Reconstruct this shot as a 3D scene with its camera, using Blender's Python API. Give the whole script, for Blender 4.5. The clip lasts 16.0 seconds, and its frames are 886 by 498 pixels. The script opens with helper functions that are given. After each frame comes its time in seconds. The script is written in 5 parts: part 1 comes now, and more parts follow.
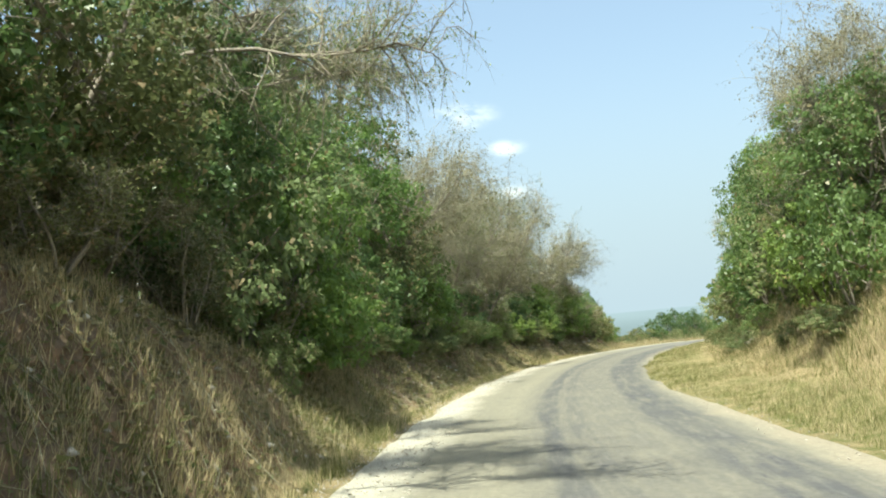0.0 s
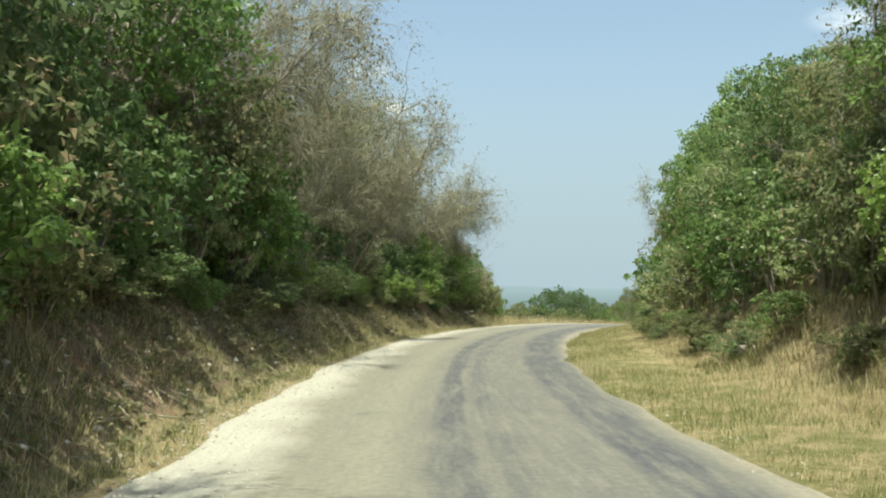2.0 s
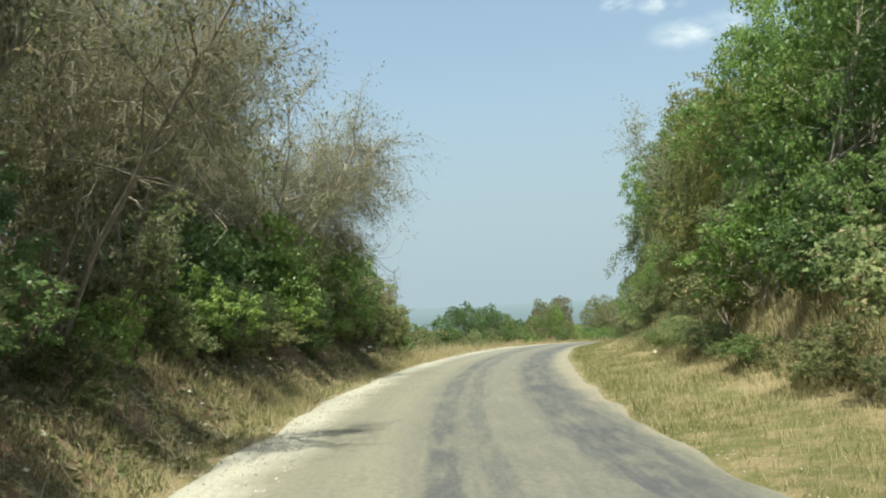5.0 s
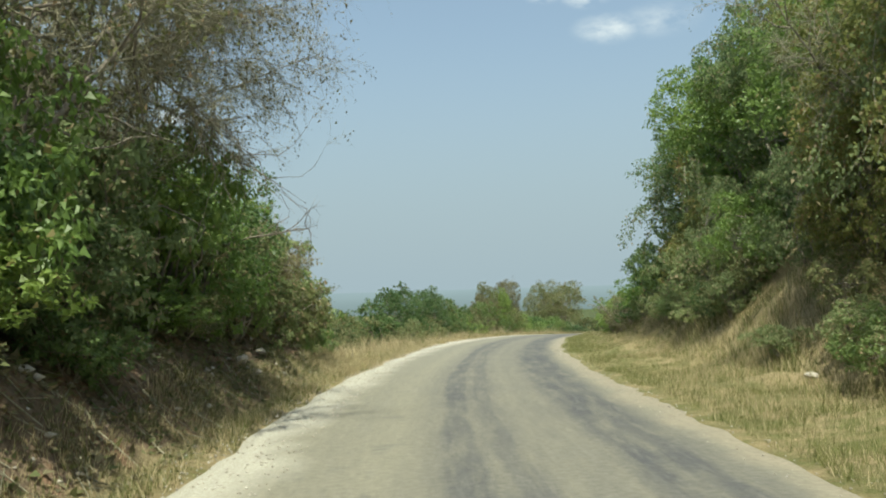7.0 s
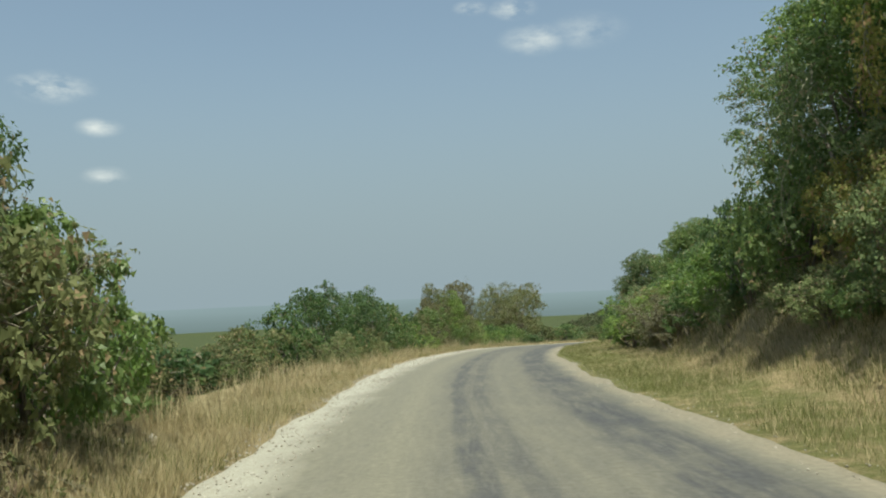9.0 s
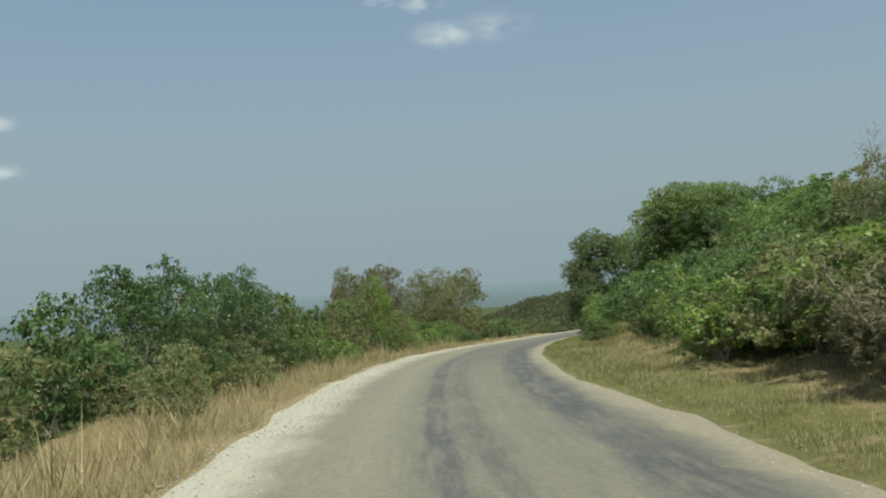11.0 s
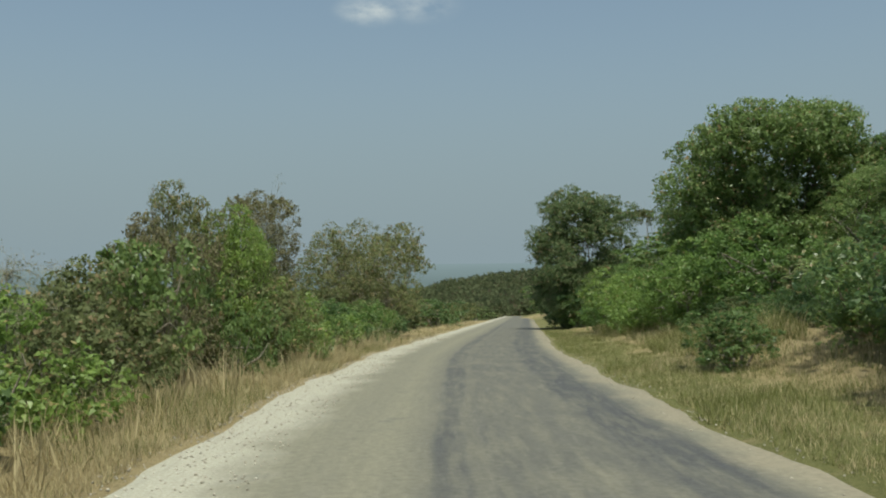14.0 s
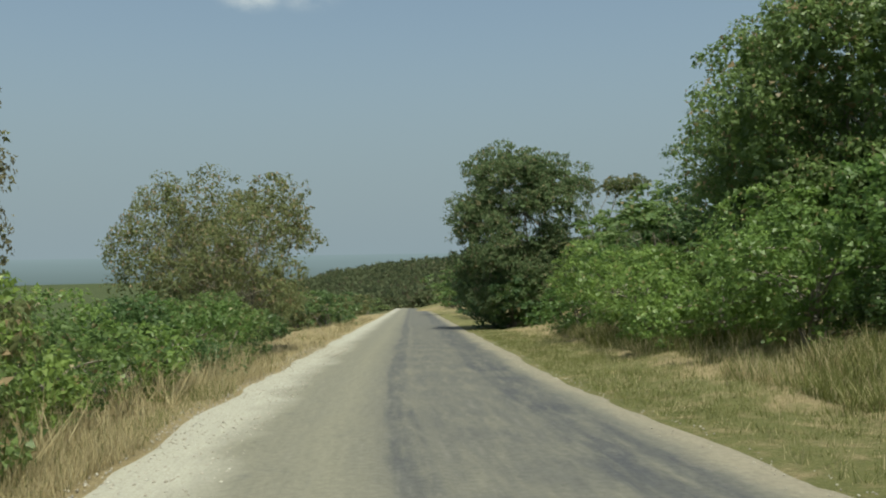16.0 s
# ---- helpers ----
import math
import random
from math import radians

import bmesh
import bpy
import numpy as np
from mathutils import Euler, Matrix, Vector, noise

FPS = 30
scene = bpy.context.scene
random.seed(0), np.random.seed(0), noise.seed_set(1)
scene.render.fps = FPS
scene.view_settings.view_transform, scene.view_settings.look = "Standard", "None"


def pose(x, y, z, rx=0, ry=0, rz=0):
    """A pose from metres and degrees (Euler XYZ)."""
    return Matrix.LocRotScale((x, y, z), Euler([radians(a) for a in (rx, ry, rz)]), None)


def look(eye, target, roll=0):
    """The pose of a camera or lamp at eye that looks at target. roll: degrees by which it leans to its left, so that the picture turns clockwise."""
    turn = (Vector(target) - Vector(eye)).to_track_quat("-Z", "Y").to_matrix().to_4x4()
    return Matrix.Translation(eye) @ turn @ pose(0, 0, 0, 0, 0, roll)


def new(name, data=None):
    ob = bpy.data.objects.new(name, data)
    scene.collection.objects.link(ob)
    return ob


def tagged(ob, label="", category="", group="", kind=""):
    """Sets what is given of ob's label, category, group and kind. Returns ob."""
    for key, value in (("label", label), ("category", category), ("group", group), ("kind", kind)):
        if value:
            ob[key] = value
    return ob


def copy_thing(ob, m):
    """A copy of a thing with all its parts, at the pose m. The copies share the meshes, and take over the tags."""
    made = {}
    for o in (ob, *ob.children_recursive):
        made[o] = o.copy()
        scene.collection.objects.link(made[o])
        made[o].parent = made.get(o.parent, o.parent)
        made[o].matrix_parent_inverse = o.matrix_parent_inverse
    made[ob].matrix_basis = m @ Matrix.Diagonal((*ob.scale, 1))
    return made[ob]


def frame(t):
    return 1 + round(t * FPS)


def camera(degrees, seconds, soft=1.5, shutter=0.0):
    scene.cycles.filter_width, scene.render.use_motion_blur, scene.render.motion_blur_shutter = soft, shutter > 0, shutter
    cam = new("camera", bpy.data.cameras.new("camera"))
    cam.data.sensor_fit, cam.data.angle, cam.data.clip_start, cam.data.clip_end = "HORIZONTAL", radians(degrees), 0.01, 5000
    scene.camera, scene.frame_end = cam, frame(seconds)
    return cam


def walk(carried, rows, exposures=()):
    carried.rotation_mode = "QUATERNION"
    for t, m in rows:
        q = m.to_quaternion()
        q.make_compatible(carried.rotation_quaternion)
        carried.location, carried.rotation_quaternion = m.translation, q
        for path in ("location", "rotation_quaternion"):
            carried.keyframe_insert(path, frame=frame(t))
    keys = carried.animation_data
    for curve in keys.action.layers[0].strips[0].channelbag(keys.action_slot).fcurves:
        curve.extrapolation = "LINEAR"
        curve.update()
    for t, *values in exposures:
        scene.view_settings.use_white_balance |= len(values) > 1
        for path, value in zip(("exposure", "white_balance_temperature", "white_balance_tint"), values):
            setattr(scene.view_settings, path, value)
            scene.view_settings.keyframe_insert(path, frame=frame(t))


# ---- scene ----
cam = camera(51.50, 16.0, soft=2.0)
# seconds, place, then yaw, pitch and roll in degrees
PATH = [
    (0.0, 0.000, 0.000, 1.889, -0.01, 4.66, -5.44),
    (0.5, 0.224, 3.549, 1.809, -1.35, 7.50, -6.00),
    (1.0, 0.460, 7.017, 1.748, -3.28, 6.60, -4.60),
    (1.5, 0.565, 10.455, 1.652, -5.10, 6.08, -3.02),
    (2.0, 0.781, 14.062, 1.586, -7.64, 1.87, 1.36),
    (2.5, 1.003, 17.785, 1.495, -9.81, 4.26, 0.97),
    (3.0, 1.373, 21.597, 1.367, -11.45, 4.46, -1.38),
    (3.5, 1.842, 25.479, 1.301, -12.74, 3.76, -2.85),
    (6.0, 5.560, 46.507, 1.050, -18.15, 3.05, -2.04),
    (6.5, 6.623, 50.921, 0.956, -19.54, 2.26, -1.85),
    (7.0, 7.841, 55.290, 0.842, -20.62, 2.25, -1.75),
    (7.5, 9.017, 59.420, 0.728, -22.34, 2.18, -2.02),
    (8.0, 10.541, 63.862, 0.576, -23.66, 2.15, -2.06),
    (8.5, 12.105, 68.313, 0.402, -24.20, 2.56, -2.18),
    (11.0, 22.134, 91.577, -0.269, -30.34, 2.07, -3.67),
    (11.5, 24.256, 96.107, -0.352, -31.69, 1.82, -2.87),
    (12.0, 26.465, 100.454, -0.493, -32.81, 1.16, -2.19),
    (12.5, 28.664, 104.694, -0.711, -33.81, 0.48, -1.52),
    (13.0, 31.028, 109.029, -0.954, -34.66, 0.74, -0.75),
    (13.5, 33.571, 113.283, -1.176, -35.10, 1.01, -0.57),
    (14.0, 36.239, 117.381, -1.379, -35.74, 0.65, -0.73),
    (14.5, 38.856, 121.590, -1.562, -37.44, 0.31, -0.95),
    (15.0, 41.491, 125.710, -1.761, -39.34, 0.16, -1.34),
    (15.5, 44.290, 129.650, -2.000, -41.12, -0.06, -0.41),
    (16.0, 47.193, 133.457, -2.220, -42.87, -0.01, -0.81),
]
EXPOSURES = [(0.0, 1.0, 6800, -3), (0.5, 0.76, 6800, -3), (2.0, 0.66, 6800, -3), (3.5, 0.62, 6800, -3), (6.0, 0.52, 6800, -3), (7.0, 0.38, 6800, -3), (8.5, 0.1, 6800, -3), (11.0, -0.06, 6800, -3), (13.0, -0.2, 6800, -3), (16.0, -0.12, 6800, -3)]
walk(cam, [(t, pose(x, y, z, 90 + pitch, 0, yaw) @ pose(0, 0, 0, 0, 0, roll)) for t, x, y, z, yaw, pitch, roll in PATH], EXPOSURES)

# ---- light ----
SUN_ELEVATION, SUN_AZIMUTH = 69.0, 198.0  # degrees; azimuth clockwise from +y
sun_way = Vector((math.sin(radians(SUN_AZIMUTH)) * math.cos(radians(SUN_ELEVATION)),
                  math.cos(radians(SUN_AZIMUTH)) * math.cos(radians(SUN_ELEVATION)), math.sin(radians(SUN_ELEVATION))))
sun_data = bpy.data.lights.new("sun", "SUN")
sun_data.energy, sun_data.angle, sun_data.color = 5.0, radians(0.6), (1.0, 0.96, 0.89)
sun = new("sun", sun_data)
sun.matrix_world = look((0, 0, 80), Vector((0, 0, 80)) - sun_way)

world = bpy.data.worlds.new("sky")
scene.world = world
world.use_nodes = True
wn, wl = world.node_tree.nodes, world.node_tree.links
wn.clear()
sky = wn.new("ShaderNodeTexSky")
sky.sky_type, sky.sun_disc = "NISHITA", False
sky.sun_elevation, sky.sun_rotation = radians(SUN_ELEVATION), radians(SUN_AZIMUTH)
sky.air_density, sky.dust_density, sky.ozone_density, sky.altitude = 1.0, 6.0, 1.8, 900
w_coord = wn.new("ShaderNodeTexCoord")
# small fair-weather clouds: noise kept near a few bearings
CLOUDS = [(2.2, 12.7, 2.6, 1.0), (1.0, 12.9, 1.6, 0.7), (4.6, 10.5, 1.6, 0.95), (4.9, 7.7, 1.6, 0.8), (27.4, 17.3, 1.3, 0.9), (30.0, 17.1, 1.8, 1.0),
          (31.3, 15.2, 2.6, 0.75), (34.5, 15.5, 3.0, 0.4), (-0.3, 20.9, 2.4, 0.6), (-3.7, 22.8, 3.0, 0.8)]
w_noise = wn.new("ShaderNodeTexNoise")
w_noise.inputs["Scale"].default_value, w_noise.inputs["Detail"].default_value, w_noise.inputs["Roughness"].default_value = 26.0, 5.0, 0.62
w_map = wn.new("ShaderNodeMapping")
w_map.inputs["Scale"].default_value = (1, 1, 2.2)
wl.new(w_coord.outputs["Generated"], w_map.inputs["Vector"])
wl.new(w_map.outputs["Vector"], w_noise.inputs["Vector"])
total = None
for azimuth, elevation, size, amount in CLOUDS:
    a, e = radians(azimuth), radians(elevation)
    centre = (math.sin(a) * math.cos(e), math.cos(a) * math.cos(e), math.sin(e))
    gap = wn.new("ShaderNodeVectorMath")
    gap.operation = "SUBTRACT"
    gap.inputs[1].default_value = centre
    wl.new(w_coord.outputs["Generated"], gap.inputs[0])
    flat = wn.new("ShaderNodeVectorMath")
    flat.operation = "MULTIPLY"
    flat.inputs[1].default_value = (1, 1, 2.3)
    wl.new(gap.outputs[0], flat.inputs[0])
    far = wn.new("ShaderNodeVectorMath")
    far.operation = "LENGTH"
    wl.new(flat.outputs[0], far.inputs[0])
    puff = wn.new("ShaderNodeMapRange")
    puff.interpolation_type = "SMOOTHSTEP"
    puff.inputs["From Min"].default_value, puff.inputs["From Max"].default_value = radians(size), 0.0
    puff.inputs["To Min"].default_value, puff.inputs["To Max"].default_value = 0.0, amount
    wl.new(far.outputs["Value"], puff.inputs["Value"])
    if total is None:
        total = puff.outputs[0]
    else:
        both = wn.new("ShaderNodeMath")
        both.operation = "MAXIMUM"
        wl.new(total, both.inputs[0])
        wl.new(puff.outputs[0], both.inputs[1])
        total = both.outputs[0]
w_ramp = wn.new("ShaderNodeMapRange")
w_ramp.inputs["From Min"].default_value, w_ramp.inputs["From Max"].default_value = 0.36, 0.68
wl.new(w_noise.outputs["Fac"], w_ramp.inputs["Value"])
w_mul = wn.new("ShaderNodeMath")
w_mul.operation = "MULTIPLY"
w_mul.use_clamp = True
wl.new(total, w_mul.inputs[0])
wl.new(w_ramp.outputs[0], w_mul.inputs[1])
w_mix = wn.new("ShaderNodeMix")
w_mix.data_type = "RGBA"
wl.new(w_mul.outputs[0], w_mix.inputs["Factor"])
w_split = wn.new("ShaderNodeSeparateXYZ")
wl.new(w_coord.outputs["Generated"], w_split.inputs[0])
w_low = wn.new("ShaderNodeMapRange")
w_low.interpolation_type = "SMOOTHERSTEP"
for slot, value in (("From Min", -0.02), ("From Max", 0.36), ("To Min", 0.95), ("To Max", 0.34)):
    w_low.inputs[slot].default_value = value
wl.new(w_split.outputs[2], w_low.inputs["Value"])
w_haze = wn.new("ShaderNodeMix")
w_haze.data_type = "RGBA"
w_haze.inputs["B"].default_value = (2.12, 2.60, 3.16, 1)
wl.new(w_low.outputs[0], w_haze.inputs["Factor"])
wl.new(sky.outputs[0], w_haze.inputs["A"])
wl.new(w_haze.outputs["Result"], w_mix.inputs["A"])
w_mix.inputs["B"].default_value = (5.3, 5.45, 5.75, 1)
w_back = wn.new("ShaderNodeBackground")
w_back.inputs["Strength"].default_value = 0.15
wl.new(w_mix.outputs["Result"], w_back.inputs["Color"])
w_out = wn.new("ShaderNodeOutputWorld")
wl.new(w_back.outputs[0], w_out.inputs["Surface"])


# ---- materials ----
def material(name):
    m = bpy.data.materials.new(name)
    m.use_nodes = True
    n, l = m.node_tree.nodes, m.node_tree.links
    return m, n, l, n["Principled BSDF"]


def node(n, kind, **values):
    made = n.new(kind)
    for key, value in values.items():
        made.inputs[key.replace("_", " ")].default_value = value
    return made


def noise_node(n, l, vector, scale, detail=4.0, rough=0.6):
    made = node(n, "ShaderNodeTexNoise", Scale=scale, Detail=detail, Roughness=rough)
    if vector is not None:
        l.new(vector, made.inputs["Vector"])
    return made.outputs["Fac"]


def ramp(n, l, value, low, high, to_low=0.0, to_high=1.0):
    made = n.new("ShaderNodeMapRange")
    made.inputs["From Min"].default_value, made.inputs["From Max"].default_value = low, high
    made.inputs["To Min"].default_value, made.inputs["To Max"].default_value = to_low, to_high
    l.new(value, made.inputs["Value"])
    return made.outputs[0]


def blend(n, l, factor, a, b, way="MIX"):
    made = n.new("ShaderNodeMix")
    made.data_type, made.blend_type = "RGBA", way
    for value, slot in ((factor, "Factor"), (a, "A"), (b, "B")):
        if isinstance(value, (int, float)):
            made.inputs[slot].default_value = value
        elif isinstance(value, tuple):
            made.inputs[slot].default_value = (*value, 1)
        else:
            l.new(value, made.inputs[slot])
    return made.outputs["Result"]


def arith(n, l, way, a, b):
    made = n.new("ShaderNodeMath")
    made.operation = way
    for value, slot in ((a, 0), (b, 1)):
        if isinstance(value, (int, float)):
            made.inputs[slot].default_value = value
        else:
            l.new(value, made.inputs[slot])
    return made.outputs[0]


def bump(n, l, shader, height, strength, distance):
    made = n.new("ShaderNodeBump")
    made.inputs["Strength"].default_value, made.inputs["Distance"].default_value = strength, distance
    l.new(height, made.inputs["Height"])
    l.new(made.outputs[0], shader.inputs["Normal"])


def leaf_material(name, dark, light, dry, dry_share=0.06, gloss=0.42, through_light=0.5):
    """Leaves: every leaf its own tone, a few of them dry, each plant a little lighter or darker."""
    m, n, l, p = material(name)
    geo, info = n.new("ShaderNodeNewGeometry"), n.new("ShaderNodeObjectInfo")
    each = geo.outputs["Random Per Island"]
    coord = n.new("ShaderNodeTexCoord")
    clump = noise_node(n, l, coord.outputs["Object"], 1.9, 2.0)
    share = arith(n, l, "ADD", arith(n, l, "MULTIPLY", each, 0.5), ramp(n, l, clump, 0.34, 0.66, 0.0, 0.5))
    tone = blend(n, l, share, dark, light)
    patch = noise_node(n, l, coord.outputs["Object"], 0.55, 2.0)
    tone = blend(n, l, ramp(n, l, patch, 0.38, 0.65), blend(n, l, 0.35, tone, dark), tone)
    tone = blend(n, l, ramp(n, l, each, 1.0 - dry_share, 1.0 - dry_share + 0.001), tone, dry)
    value = n.new("ShaderNodeHueSaturation")
    l.new(ramp(n, l, info.outputs["Random"], 0, 1, 0.75, 1.25), value.inputs["Value"])
    l.new(ramp(n, l, info.outputs["Random"], 0, 1, 0.515, 0.485), value.inputs["Hue"])
    value.inputs["Saturation"].default_value = 0.92
    l.new(tone, value.inputs["Color"])
    l.new(value.outputs[0], p.inputs["Base Color"])
    p.inputs["Roughness"].default_value = gloss
    p.inputs["Specular IOR Level"].default_value = 0.4 if gloss < 0.5 else 0.2
    glow = n.new("ShaderNodeBsdfTranslucent")
    l.new(value.outputs[0], glow.inputs["Color"])
    mix = n.new("ShaderNodeMixShader")
    mix.inputs[0].default_value = through_light
    l.new(p.outputs[0], mix.inputs[1])
    l.new(glow.outputs[0], mix.inputs[2])
    l.new(mix.outputs[0], n["Material Output"].inputs["Surface"])
    return m


def bark_material(name, dark, light):
    m, n, l, p = material(name)
    coord = n.new("ShaderNodeTexCoord")
    grain = node(n, "ShaderNodeMapping", Scale=(6, 6, 1.4))
    l.new(coord.outputs["Object"], grain.inputs["Vector"])
    streak = noise_node(n, l, grain.outputs[0], 3.0, 6.0, 0.7)
    spot = noise_node(n, l, coord.outputs["Object"], 2.0, 3.0)
    tone = blend(n, l, ramp(n, l, streak, 0.3, 0.7), dark, light)
    tone = blend(n, l, ramp(n, l, spot, 0.55, 0.7), tone, blend(n, l, 0.5, tone, (0.20, 0.20, 0.14)))
    l.new(tone, p.inputs["Base Color"])
    p.inputs["Roughness"].default_value = 0.85
    bump(n, l, p, streak, 0.6, 0.02)
    return m


GREEN = leaf_material("green_leaves", (0.092, 0.162, 0.043), (0.209, 0.309, 0.086), (0.316, 0.249, 0.113))
BRIGHT = leaf_material("bright_green_leaves", (0.112, 0.201, 0.038), (0.253, 0.374, 0.075), (0.339, 0.294, 0.113), 0.03)
DARK = leaf_material("dark_green_leaves", (0.070, 0.132, 0.043), (0.156, 0.250, 0.077), (0.249, 0.203, 0.090), 0.04, 0.36)
OLIVE = leaf_material("olive_leaves", (0.128, 0.156, 0.056), (0.245, 0.277, 0.113), (0.339, 0.260, 0.136), 0.12, 0.6)
BROWN = leaf_material("dry_brown_leaves", (0.172, 0.156, 0.085), (0.332, 0.303, 0.169), (0.203, 0.215, 0.079), 0.2, 0.7)
YELLOW = leaf_material("yellowing_leaves", (0.215, 0.232, 0.054), (0.395, 0.395, 0.107), (0.362, 0.249, 0.113), 0.15, 0.6)
PALE = leaf_material("pale_green_leaves", (0.152, 0.215, 0.079), (0.290, 0.356, 0.153), (0.407, 0.339, 0.192), 0.12, 0.6)
WOODS = leaf_material("far_woods_leaves", (0.098, 0.122, 0.056), (0.160, 0.180, 0.084), (0.14, 0.12, 0.07), 0.08, 0.8)
BARK = bark_material("grey_bark", (0.13, 0.11, 0.085), (0.33, 0.29, 0.235))
TWIG = bark_material("dry_twigs", (0.200, 0.186, 0.122), (0.430, 0.405, 0.285))


def grass_material(name, tones):
    m, n, l, p = material(name)
    geo, coord = n.new("ShaderNodeNewGeometry"), n.new("ShaderNodeTexCoord")
    each = geo.outputs["Random Per Island"]
    dry = blend(n, l, each, tones[0], tones[1])
    green = blend(n, l, each, tones[2], tones[3])
    patch = noise_node(n, l, coord.outputs["Object"], 0.35, 4.0)
    attr = n.new("ShaderNodeAttribute")
    attr.attribute_name = "green"
    share = arith(n, l, "ADD", attr.outputs["Fac"], ramp(n, l, patch, 0.3, 0.7, -0.35, 0.35))
    share = arith(n, l, "GREATER_THAN", share, each)
    tone = blend(n, l, share, dry, green)
    l.new(tone, p.inputs["Base Color"])
    p.inputs["Roughness"].default_value = 0.7
    p.inputs["Specular IOR Level"].default_value = 0.25
    glow = n.new("ShaderNodeBsdfTranslucent")
    l.new(tone, glow.inputs["Color"])
    mix = n.new("ShaderNodeMixShader")
    mix.inputs[0].default_value = 0.45
    l.new(p.outputs[0], mix.inputs[1])
    l.new(glow.outputs[0], mix.inputs[2])
    l.new(mix.outputs[0], n["Material Output"].inputs["Surface"])
    return m


GRASS = grass_material("grass_blades", ((0.30, 0.245, 0.135), (0.54, 0.465, 0.28), (0.125, 0.145, 0.045), (0.24, 0.245, 0.09)))


def ground_material():
    m, n, l, p = material("earth_and_litter")
    geo = n.new("ShaderNodeNewGeometry")
    at = geo.outputs["Position"]
    fine = noise_node(n, l, at, 14.0, 6.0, 0.7)
    mid = noise_node(n, l, at, 1.6, 5.0, 0.65)
    wide = noise_node(n, l, at, 0.22, 4.0)
    soil = blend(n, l, ramp(n, l, fine, 0.3, 0.7), (0.115, 0.085, 0.058), (0.27, 0.20, 0.135))
    soil = blend(n, l, ramp(n, l, mid, 0.5, 0.68), soil, (0.27, 0.165, 0.10))
    straw = blend(n, l, ramp(n, l, fine, 0.3, 0.7), (0.20, 0.16, 0.085), (0.38, 0.31, 0.175))
    green = blend(n, l, ramp(n, l, fine, 0.3, 0.7), (0.095, 0.104, 0.036), (0.195, 0.190, 0.078))
    bush = blend(n, l, ramp(n, l, mid, 0.35, 0.65), (0.030, 0.045, 0.018), (0.085, 0.105, 0.040))
    kinds = []
    for name in ("soil", "green", "bush"):
        attr = n.new("ShaderNodeAttribute")
        attr.attribute_name = name
        kinds.append(attr.outputs["Fac"])
    sway = ramp(n, l, mid, 0.3, 0.7, -0.45, 0.45)
    tone = blend(n, l, ramp(n, l, arith(n, l, "ADD", kinds[1], sway), 0.3, 0.75), straw, green)
    tone = blend(n, l, ramp(n, l, arith(n, l, "ADD", kinds[0], sway), 0.3, 0.7), tone, soil)
    tone = blend(n, l, ramp(n, l, arith(n, l, "ADD", kinds[2], arith(n, l, "MULTIPLY", sway, 0.5)), 0.35, 0.65), tone, bush)
    tone = blend(n, l, ramp(n, l, wide, 0.35, 0.65, 0.0, 0.25), tone, blend(n, l, 0.5, tone, (0.10, 0.08, 0.05)))
    l.new(tone, p.inputs["Base Color"])
    p.inputs["Roughness"].default_value = 0.95
    p.inputs["Specular IOR Level"].default_value = 0.15
    bump(n, l, p, arith(n, l, "ADD", fine, arith(n, l, "MULTIPLY", mid, 1.5)), 0.9, 0.08)
    return m


